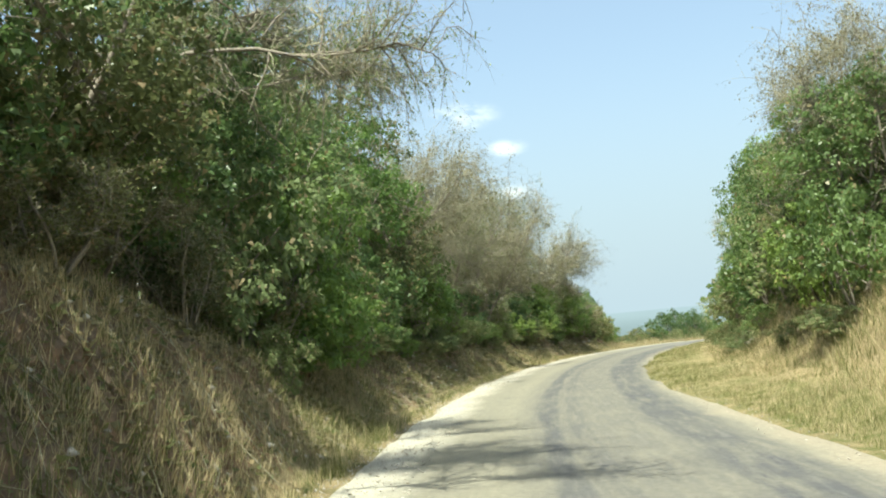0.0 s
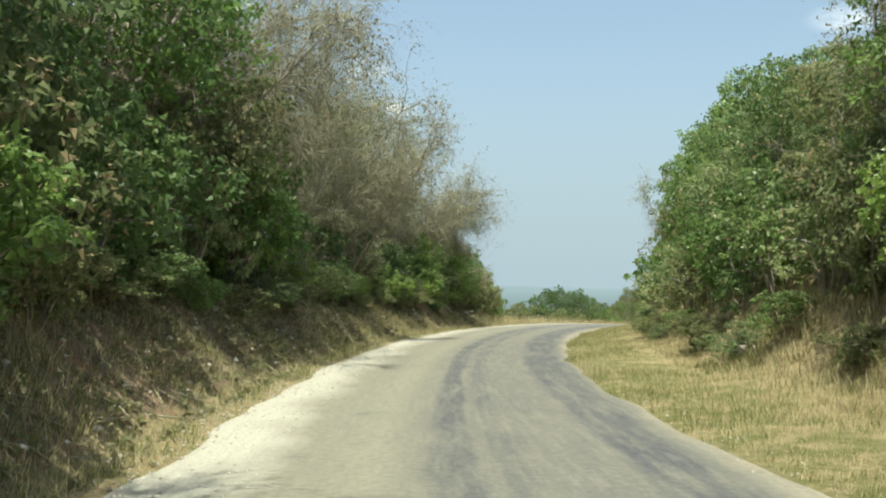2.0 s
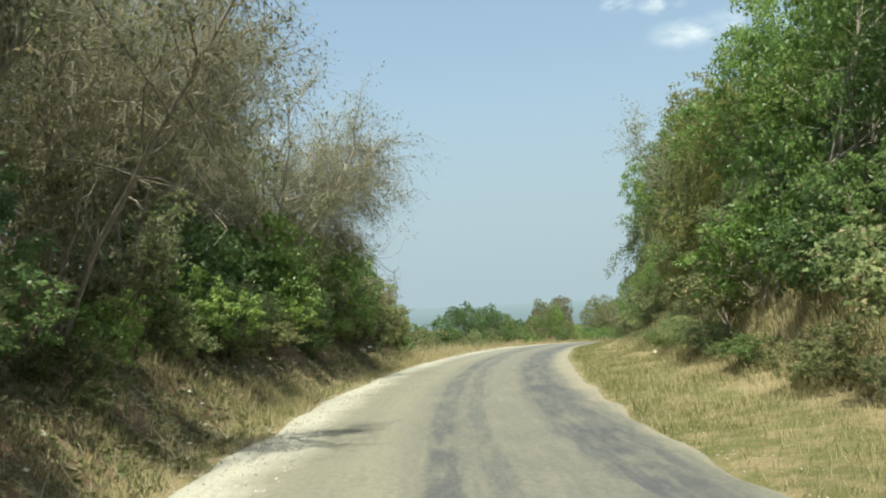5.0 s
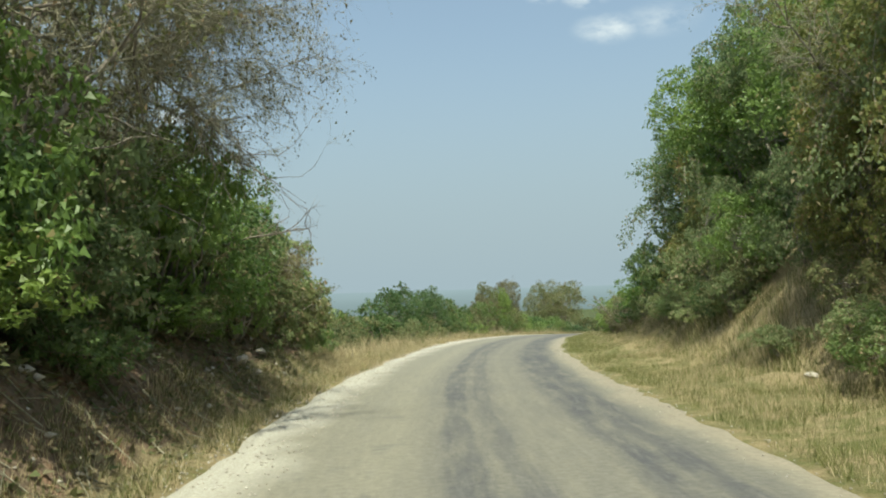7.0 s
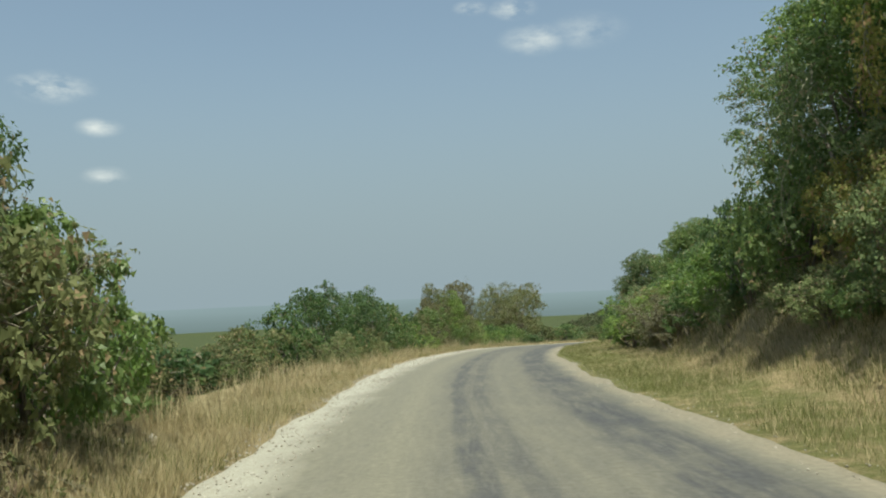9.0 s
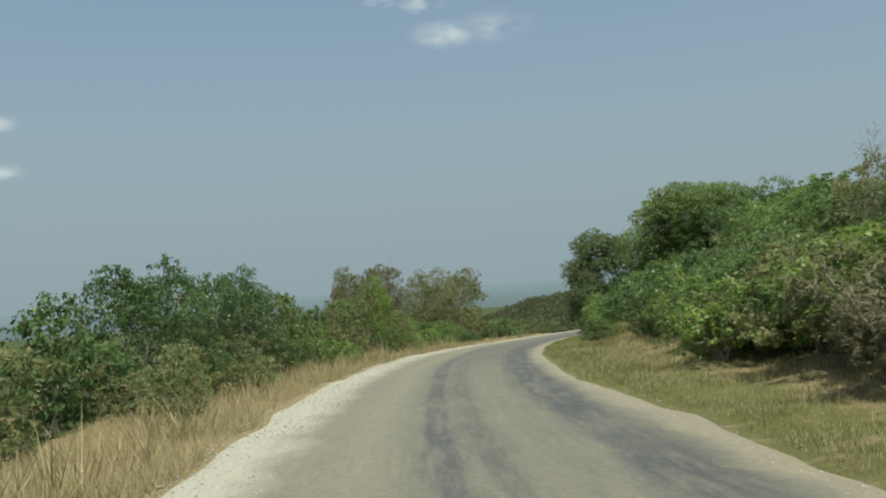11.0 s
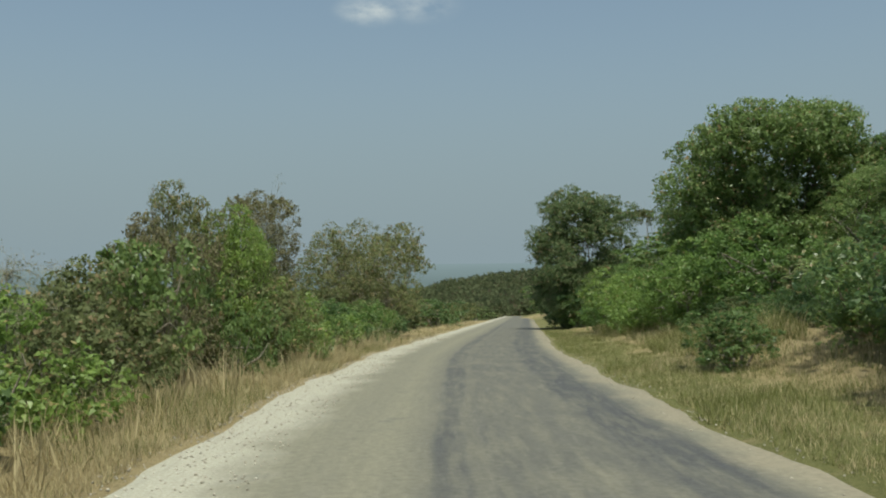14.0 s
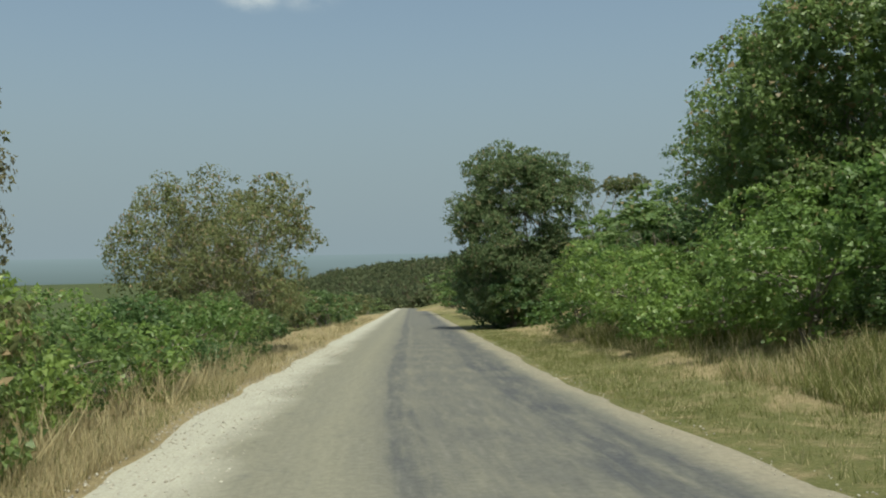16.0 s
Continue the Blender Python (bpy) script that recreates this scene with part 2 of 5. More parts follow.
def road_material():
    """Worn tarmac: u runs across in metres, v along. Darker wheel paths and sealed streaks, dusty edges, pale gravel shoulder."""
    m, n, l, p = material("worn_tarmac")
    uv = n.new("ShaderNodeUVMap")
    split = n.new("ShaderNodeSeparateXYZ")
    l.new(uv.outputs[0], split.inputs[0])
    across, along = split.outputs[0], split.outputs[1]
    stretch = node(n, "ShaderNodeMapping", Scale=(1.0, 0.12, 1))
    l.new(uv.outputs[0], stretch.inputs["Vector"])
    streak = noise_node(n, l, stretch.outputs[0], 3.4, 6.0, 0.68)
    wide = noise_node(n, l, stretch.outputs[0], 0.5, 3.0)
    patch = noise_node(n, l, uv.outputs[0], 0.45, 4.0)
    grit = noise_node(n, l, uv.outputs[0], 45.0, 3.0, 0.8)
    speck = noise_node(n, l, uv.outputs[0], 9.0, 5.0, 0.75)
    wander = arith(n, l, "ADD", across, ramp(n, l, wide, 0.2, 0.8, -0.25, 0.25))
    dusty = blend(n, l, ramp(n, l, speck, 0.3, 0.7), (0.168, 0.158, 0.116), (0.262, 0.248, 0.188))
    dark = blend(n, l, ramp(n, l, speck, 0.3, 0.7), (0.044, 0.047, 0.053), (0.090, 0.092, 0.097))
    amount = None
    for centre, half, depth in ((0.70, 0.34, 0.9), (1.28, 0.28, 0.75), (1.0, 1.0, 0.58), (2.25, 0.6, 0.42), (3.2, 0.85, 1.0), (-0.9, 0.4, 0.12)):
        near = arith(n, l, "ABSOLUTE", arith(n, l, "SUBTRACT", wander, centre), 0.0)
        band = ramp(n, l, near, half * 1.25, half * 0.45, 0.0, depth)
        amount = band if amount is None else arith(n, l, "MAXIMUM", amount, band)
    # the lane's middle is sealed too on the straight, more thinly in the first bend
    middle = arith(n, l, "ABSOLUTE", arith(n, l, "SUBTRACT", wander, 2.1), 0.0)
    sealed = arith(n, l, "MULTIPLY", ramp(n, l, middle, 1.7, 0.9), arith(n, l, "MAXIMUM", ramp(n, l, along, 112, 136, 0.0, 0.72), ramp(n, l, along, 72, 46, 0.3, 0.58)))
    amount = arith(n, l, "MAXIMUM", amount, sealed)
    amount = arith(n, l, "MULTIPLY", amount, ramp(n, l, streak, 0.30, 0.55, 0.35, 1.0))
    amount = arith(n, l, "MULTIPLY", amount, ramp(n, l, patch, 0.3, 0.6, 0.7, 1.0))
    blotch = noise_node(n, l, uv.outputs[0], 1.1, 5.0, 0.7)
    amount = arith(n, l, "MAXIMUM", amount, ramp(n, l, blotch, 0.56, 0.72, 0.0, 0.45))
    tone = blend(n, l, amount, dusty, dark)
    tone = blend(n, l, ramp(n, l, streak, 0.58, 0.75, 0, 0.4), tone, (0.28, 0.265, 0.22))
    gravel = blend(n, l, ramp(n, l, noise_node(n, l, uv.outputs[0], 22.0, 4.0, 0.8), 0.3, 0.7), (0.27, 0.255, 0.195), (0.53, 0.51, 0.43))
    edge = arith(n, l, "ADD", across, ramp(n, l, patch, 0.2, 0.8, -0.5, 0.5))
    tone = blend(n, l, ramp(n, l, edge, -1.25, -2.05), tone, gravel)
    right = blend(n, l, ramp(n, l, speck, 0.3, 0.7), (0.20, 0.175, 0.125), (0.33, 0.295, 0.22))
    tone = blend(n, l, ramp(n, l, edge, 3.85, 4.35), tone, right)
    tone = blend(n, l, ramp(n, l, grit, 0.35, 0.65, 0.0, 0.45), tone, blend(n, l, 0.4, tone, (0.06, 0.06, 0.06)))
    thin = node(n, "ShaderNodeMapping", Scale=(1.0, 0.10, 1))
    l.new(uv.outputs[0], thin.inputs["Vector"])
    scuff = noise_node(n, l, thin.outputs[0], 9.0, 5.0, 0.7)
    tone = blend(n, l, ramp(n, l, scuff, 0.34, 0.52, 0.14, 0.0), tone, (0.06, 0.06, 0.058))
    tone = blend(n, l, ramp(n, l, scuff, 0.58, 0.75, 0.0, 0.16), tone, (0.33, 0.315, 0.26))
    l.new(tone, p.inputs["Base Color"])
    p.inputs["Roughness"].default_value = 0.8
    p.inputs["Specular IOR Level"].default_value = 0.3
    bump(n, l, p, arith(n, l, "ADD", grit, speck), 0.5, 0.012)
    return m


def stone_material():
    m, n, l, p = material("pale_stone")
    geo, coord = n.new("ShaderNodeNewGeometry"), n.new("ShaderNodeTexCoord")
    tone = blend(n, l, geo.outputs["Random Per Island"], (0.26, 0.235, 0.19), (0.56, 0.53, 0.46))
    tone = blend(n, l, ramp(n, l, noise_node(n, l, coord.outputs["Object"], 20.0), 0.4, 0.7, 0, 0.5), tone, (0.25, 0.20, 0.14))
    l.new(tone, p.inputs["Base Color"])
    p.inputs["Roughness"].default_value = 0.9
    return m


EARTH, TARMAC, STONE = ground_material(), road_material(), stone_material()


# ---- the line of the road and the lie of the land ----
LINE = [(0.04, 0.12, 0.02), (0.31, 5.49, -0.14), (0.61, 11.16, -0.27), (1.01, 17.09, -0.39), (1.57, 23.23, -0.50), (2.33, 29.59, -0.60),
        (3.35, 36.15, -0.71), (4.67, 42.89, -0.83), (6.32, 49.81, -0.97), (8.30, 56.88, -1.11), (10.62, 64.07, -1.28), (13.26, 71.35, -1.47),
        (16.20, 78.67, -1.68), (19.39, 85.98, -1.92), (22.82, 93.23, -2.17), (26.43, 100.38, -2.45), (30.21, 107.37, -2.75), (34.15, 114.17, -3.07),
        (38.26, 120.78, -3.41), (42.58, 127.21, -3.75), (47.22, 133.51, -4.11)]


def centre_line():
    """Points every half metre or so along the line that the car drives, with the road's run before and after it."""
    p = np.array(LINE)
    p = np.vstack([2 * p[0] - p[1], p, 2 * p[-1] - p[-2]])
    out = []
    for i in range(1, len(p) - 2):
        for u in np.arange(0, 1, 0.07):
            a, b, c, d = p[i - 1:i + 3]
            out.append(0.5 * (2 * b + (c - a) * u + (2 * a - 5 * b + 4 * c - d) * u * u + (3 * b - a - 3 * c + d) * u ** 3))
    out.append(p[-2])
    first = (out[0] - out[6]) / np.linalg.norm((out[0] - out[6])[:2])
    out = [out[0] + first * step * 0.5 for step in range(120, 0, -1)] + out
    start = len(out)
    heading = math.atan2(out[-1][0] - out[-8][0], out[-1][1] - out[-8][1])
    last = np.array(out[-1])
    for i in range(520):
        h = heading + radians(4.2) * min(1.0, i * 0.5 / 30)
        last = last + np.array([math.sin(h) * 0.5, math.cos(h) * 0.5, -0.0280])
        out.append(last)
    out = np.array(out)
    s = np.r_[0, np.cumsum(np.linalg.norm(np.diff(out[:, :2], axis=0), axis=1))]
    return out, s - s[120]


AXIS, RUN = centre_line()
AHEAD = np.gradient(AXIS[:, :2], axis=0)
AHEAD /= np.linalg.norm(AHEAD, axis=1)[:, None]


def to_road(x, y):
    """Metres along the road and to its right, for arrays of places."""
    s, d, z = np.empty(len(x)), np.empty(len(x)), np.empty(len(x))
    for i in range(0, len(x), 4000):
        q = np.stack([x[i:i + 4000], y[i:i + 4000]], 1)
        k = (((q[:, None] - AXIS[None, ::4, :2]) ** 2).sum(2)).argmin(1) * 4
        k = np.clip(k[:, None] + np.arange(-4, 5), 0, len(AXIS) - 1)
        k = k[np.arange(len(q)), (((q[:, None] - AXIS[k, :2]) ** 2).sum(2)).argmin(1)]
        u = q - AXIS[k, :2]
        s[i:i + 4000] = RUN[k] + (u * AHEAD[k]).sum(1)
        d[i:i + 4000] = u[:, 0] * AHEAD[k, 1] - u[:, 1] * AHEAD[k, 0]
        z[i:i + 4000] = AXIS[k, 2] + (u * AHEAD[k]).sum(1) * np.where(k > len(AXIS) - 3, -0.03, np.gradient(AXIS[:, 2])[k] / np.linalg.norm(np.gradient(AXIS[:, :2], axis=0), axis=1)[k])
    return s, d, z


def from_road(s, d):
    x = np.interp(s, RUN, AXIS[:, 0]) + np.interp(s, RUN, AHEAD[:, 1]) * d
    y = np.interp(s, RUN, AXIS[:, 1]) - np.interp(s, RUN, AHEAD[:, 0]) * d
    return x, y


def ease(a, b, v):
    u = np.clip((v - a) / (b - a), 0, 1)
    return u * u * (3 - 2 * u)


def rough(x, y, cell, seed=0):
    """Smooth random relief between -1 and 1."""
    def spot(i, j):
        h = np.sin(i * 127.1 + j * 311.7 + seed * 74.7) * 43758.5453
        return (h - np.floor(h)) * 2 - 1
    u, v = x / cell, y / cell
    i, j = np.floor(u), np.floor(v)
    fu, fv = u - i, v - j
    fu, fv = fu * fu * (3 - 2 * fu), fv * fv * (3 - 2 * fv)
    return (spot(i, j) * (1 - fu) + spot(i + 1, j) * fu) * (1 - fv) + (spot(i, j + 1) * (1 - fu) + spot(i + 1, j + 1) * fu) * fv


def land(x, y):
    """Height of the ground, and its share of bare soil, green grass and scrub, for arrays of places."""
    x, y = np.atleast_1d(np.asarray(x, float)), np.atleast_1d(np.asarray(y, float))
    s, d, z = to_road(x, y)
    z = np.maximum(z, -60)
    cut = 1 - ease(80, 92, s)
    u = np.maximum(-d - 3.3, 0)
    bank = 2.9 * (1 - np.exp(-u / 2.7)) + 0.14 * np.minimum(u, 60)
    bank = bank + 1.2 * (1 - ease(11, 20, s)) * ease(-3.2, -5.2, d)
    fall = -0.10 * u - 0.11 * np.maximum(u - 3, 0)
    left = bank * cut + fall * (1 - cut)
    hill = 1 - ease(104, 116, s)
    v = np.maximum(d - 4.9, 0)
    steep = 0.09 * v + 0.85 * np.maximum(np.minimum(d, 13) - 7.6, 0) * ease(7.4, 9.0, d) + 0.25 * np.maximum(d - 13, 0)
    gentle = 0.05 * v + 0.20 * np.maximum(np.minimum(d, 60) - 8, 0)
    right = np.minimum(steep, 16) * hill + gentle * (1 - hill)
    rel = np.where(d < 0, left, right)
    rel = np.maximum(rel, -90)
    under = ease(-2.9, -2.1, d) * (1 - ease(3.8, 4.6, d))
    wild = ease(-3.2, -4.6, d) + ease(5.2, 8.0, d)
    bumps = (0.22 * rough(x, y, 2.3) + (0.17 * rough(x, y, 1.1, 3) + 0.10 * rough(x, y, 0.6, 5)) * (1 + 0.6 * (d < 0))) * wild
    out = z + rel + bumps - 0.16 * under - 0.015
    # the plain, and the wooded ridge ahead
    r = np.hypot(x - 47, y - 133)
    bearing = np.degrees(np.arctan2(x - 47, y - 133))
    out = out + ease(500, 2600, r) * (-135 - out)
    crest = -17 + (np.clip(bearing, 30, 80) - 36.4) * 0.95
    ridge = np.exp(-((r - 470) / 150) ** 2) * ease(27, 37, bearing) * (1 - ease(85, 110, bearing))
    out = out + ridge * np.maximum(crest - out, 0)
    soil = np.where(d < 0, cut * ease(-3.1, -3.8, d) * (0.82 + 0.35 * rough(x, y, 5.0, 9) + 0.25 * ease(48, 58, s)), 0.12 * hill * ease(9, 11, d))
    green = np.where(d < 0, 0.15 + 0.25 * cut * (1 - ease(-3.2, -4.2, d)), (1 - ease(6.2, 8.2, d)) * np.interp(s, [80, 98, 130, 150], [0.56, 0.75, 0.75, 0.55]) + 0.2 * (1 - hill))
    bush = np.where(d < 0, (1 - cut) * ease(-6.5, -9, d) + cut * ease(-8, -10, d), hill * ease(10.5, 12.5, d) + (1 - hill) * ease(10, 14, d))
    bush = np.maximum(bush, ease(120, 260, r) * ease(12, 25, np.abs(d)))
    return out, soil, green, bush


def mesh_object(name, verts, faces, mat, parent=None, smooth=False):
    """One mesh object out of arrays; all faces have the same number of corners."""
    verts, faces = np.asarray(verts, np.float32), np.asarray(faces, np.int32)
    me = bpy.data.meshes.new(name)
    me.vertices.add(len(verts))
    me.vertices.foreach_set("co", verts.ravel())
    k = faces.shape[1]
    me.loops.add(faces.size)
    me.loops.foreach_set("vertex_index", faces.ravel())
    me.polygons.add(len(faces))
    me.polygons.foreach_set("loop_start", np.arange(0, faces.size, k, dtype=np.int32))
    if smooth:
        me.polygons.foreach_set("use_smooth", np.ones(len(faces), bool))
    me.update(calc_edges=True)
    me.materials.append(mat)
    ob = new(name, me)
    ob.parent = parent
    return ob


def ladder(start, step, grow, end):
    out, at = [], start
    while abs(at) < abs(end):
        step *= grow
        at += step
        out.append(at)
    out[-1] = end
    return out


def build_ground():
    xs = np.array(ladder(-40, -0.7, 1.35, -4700)[::-1] + list(np.arange(-40, -12.1, 0.9)) + list(np.arange(-12, 36, 0.42)) + list(np.arange(36, 120.1, 0.8)) + ladder(120.2, 0.7, 1.35, 4700))
    ys = np.array(ladder(-20, -0.7, 1.35, -4700)[::-1] + list(np.arange(-20, -4.1, 0.7)) + list(np.arange(-4, 92, 0.42)) + list(np.arange(92, 225.1, 0.8)) + ladder(225.4, 0.7, 1.35, 4700))
    gx, gy = np.meshgrid(xs, ys)
    x, y = gx.ravel(), gy.ravel()
    z, soil, green, bush = land(x, y)
    w = len(xs)
    i = (np.arange(len(ys) - 1)[:, None] * w + np.arange(w - 1)[None]).ravel()
    ob = mesh_object("ground", np.stack([x, y, z], 1), np.stack([i, i + 1, i + 1 + w, i + w], 1), EARTH, smooth=True)
    for name, values in (("soil", soil), ("green", green), ("bush", bush)):
        ob.data.attributes.new(name, "FLOAT", "POINT").data.foreach_set("value", np.clip(values, 0, 1).astype(np.float32))
    return tagged(ob, "dry earth, straw and green grass sloping beside the road", "ground", kind="structure")


def road_height(s, d):
    return np.interp(s, RUN, AXIS[:, 2]) + 0.03 - 0.012 * np.abs(d - 0.9)


def road_edges(s):
    """How far the tarmac and gravel reach to the left and right, with their ragged outline."""
    low = np.interp(s, [0, 11, 22, 43, 54, 76, 86, 97, 108, 124, 145, 165], [-2.9, -2.8, -2.7, -2.8, -2.7, -2.6, -2.5, -2.55, -2.85, -3.0, -3.05, -2.9])
    high = np.interp(s, [0, 11, 22, 32, 43, 54, 65, 78, 97, 110, 120, 140, 150], [4.95, 4.86, 4.6, 4.2, 4.0, 4.25, 4.75, 5.0, 4.75, 4.95, 4.75, 4.65, 4.8])
    low = low + 0.16 * rough(s, s * 0, 2.3) + 0.07 * rough(s, s * 0, 0.9, 2)
    high = high + 0.15 * rough(s, s * 0, 2.6, 4) + 0.07 * rough(s, s * 0, 0.9, 6)
    return low, high


def build_road():
    s = np.concatenate([np.arange(-40, 200, 0.3), np.arange(200, 398, 1.5)])
    cols = 27
    low, high = road_edges(s)
    u = np.linspace(0, 1, cols)
    d = low[:, None] * (1 - u) + high[:, None] * u
    ss = np.repeat(s[:, None], cols, 1)
    x, y = from_road(ss.ravel(), d.ravel())
    z = road_height(ss.ravel(), d.ravel()) + 0.008 * rough(x, y, 1.7)
    z = z.reshape(d.shape)
    z[:, 0] -= 0.09
    z[:, -1] -= 0.09
    i = (np.arange(len(s) - 1)[:, None] * cols + np.arange(cols - 1)[None]).ravel()
    faces = np.stack([i, i + 1, i + 1 + cols, i + cols], 1)
    ob = mesh_object("road", np.stack([x, y, z.ravel()], 1), faces, TARMAC, smooth=True)
    layer = ob.data.uv_layers.new(name="UVMap")
    layer.data.foreach_set("uv", np.stack([d.ravel(), ss.ravel()], 1)[faces.ravel()].astype(np.float32).ravel())
    return tagged(ob, "worn grey tarmac road with dark wheel paths and pale gravel edge", "road", kind="structure")


build_ground()
build_road()


# distant blue lowland at the horizon: a glowing ring, haze painted into its colour
def build_backdrop():
    n, radius = 96, 4500.0
    a = np.linspace(0, 2 * np.pi, n, endpoint=False)
    rows = (-150.0, -100.0, -60.0, -24.0)
    v = np.concatenate([np.stack([radius * np.cos(a), radius * np.sin(a), np.full(n, z)], 1) for z in rows])
    f = [(r * n + i, r * n + (i + 1) % n, (r + 1) * n + (i + 1) % n, (r + 1) * n + i) for r in range(len(rows) - 1) for i in range(n)]
    m, nn, l, p = material("painted_haze")
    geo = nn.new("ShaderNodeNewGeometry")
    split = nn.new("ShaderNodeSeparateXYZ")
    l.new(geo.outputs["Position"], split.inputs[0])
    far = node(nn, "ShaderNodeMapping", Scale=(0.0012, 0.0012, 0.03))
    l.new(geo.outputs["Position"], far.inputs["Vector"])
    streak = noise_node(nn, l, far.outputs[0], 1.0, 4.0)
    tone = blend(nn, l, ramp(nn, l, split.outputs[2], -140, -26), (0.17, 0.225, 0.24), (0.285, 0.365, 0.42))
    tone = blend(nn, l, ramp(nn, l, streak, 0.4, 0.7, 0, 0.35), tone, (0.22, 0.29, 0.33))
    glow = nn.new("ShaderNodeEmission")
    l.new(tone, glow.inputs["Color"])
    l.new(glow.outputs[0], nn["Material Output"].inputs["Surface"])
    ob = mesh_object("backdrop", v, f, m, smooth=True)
    return tagged(ob, "blue lowland and lake with painted-in haze at the far horizon", "backdrop", kind="structure")


build_backdrop()


# ---- plants ----
def unit(v):
    return v / np.maximum(np.linalg.norm(v, axis=-1, keepdims=True), 1e-9)


def leaf_quads(at, way, length, width, rng, face=None):
    """Pointed leaves, folded a little along the middle, two triangles each."""
    n = len(at)
    way = unit(way)
    side = unit(np.cross(way, rng.normal(size=(n, 3)) if face is None else face))
    up = np.cross(side, way)
    length, width = np.asarray(length).reshape(-1, 1), np.asarray(width).reshape(-1, 1)
    mid = at + way * length * 0.45 + up * width * 0.35
    v = np.stack([at, mid + side * width * 0.5, at + way * length - up * width * 0.2, mid - side * width * 0.5], 1)
    return v.reshape(-1, 3), np.arange(4 * n).reshape(-1, 4)


def leaf_points(at, way, length, width, rng, face):
    """Small leaves, one triangle each."""
    n = len(at)
    way = unit(way)
    side = unit(np.cross(way, face)) * np.asarray(width).reshape(-1, 1) * 0.5
    tip = at + way * np.asarray(length).reshape(-1, 1)
    return np.stack([at - side, at + side, tip], 1).reshape(-1, 3), np.arange(3 * n).reshape(-1, 3)


def tubes(segs, sides):
    """Tapered pieces of limb: rows of x0 y0 z0 x1 y1 z1 r0 r1."""
    g = np.asarray(segs, float)
    a, b = g[:, 0:3], g[:, 3:6]
    way = unit(b - a)
    ref = np.where(np.abs(way[:, 2:3]) > 0.9, np.array([[1.0, 0, 0]]), np.array([[0, 0, 1.0]]))
    e = unit(np.cross(way, ref))
    f = np.cross(way, e)
    t = np.arange(sides) * 2 * np.pi / sides
    ring = e[:, None] * np.cos(t)[None, :, None] + f[:, None] * np.sin(t)[None, :, None]
    v = np.concatenate([a[:, None] + ring * g[:, 6, None, None], b[:, None] + ring * g[:, 7, None, None]], 1)
    i = np.arange(sides)
    one = np.stack([i, (i + 1) % sides, sides + (i + 1) % sides, sides + i], 1)
    faces = (one[None] + (np.arange(len(g)) * 2 * sides)[:, None, None]).reshape(-1, 4)
    return v.reshape(-1, 3), faces


def spikes(segs):
    """The finest twigs: three-sided points."""
    g = np.asarray(segs, float)
    v, f = tubes(g, 3)
    v = v.reshape(-1, 6, 3)
    v = np.concatenate([v[:, :3], g[:, None, 3:6]], 1).reshape(-1, 3)
    one = np.array([(0, 1, 3), (1, 2, 3), (2, 0, 3)])
    return v, (one[None] + (np.arange(len(g)) * 4)[:, None, None]).reshape(-1, 3)


def limb(rng, start, way, length, radius, parts, bend, lift):
    """A crooked limb as a row of pieces."""
    out, at, way = [], np.array(start, float), unit(np.array(way, float))
    for k in range(parts):
        way = unit(way + rng.normal(size=3) * bend + np.array([0, 0, lift]))
        end = at + way * length / parts
        r0, r1 = radius * (1 - 0.75 * k / parts), radius * (1 - 0.75 * (k + 1) / parts)
        out.append((*at, *end, r0, r1))
        at = end
    return out


def spread(rng, pieces, share, count, length, radius, parts, bend, lift, tilt):
    """Limbs of the next order, from random pieces of limb past the given share."""
    out = []
    pieces = pieces[int(len(pieces) * share):] if share < 0 else pieces
    for _ in range(count):
        g = pieces[rng.integers(len(pieces))]
        a, b = np.array(g[:3]), np.array(g[3:6])
        at = a + (b - a) * rng.random()
        way = unit(unit(b - a) + rng.normal(size=3) * tilt)
        out += limb(rng, at, way, length * (0.6 + 0.8 * rng.random()), min(radius, g[6] * 0.8), parts, bend, lift)
    return out


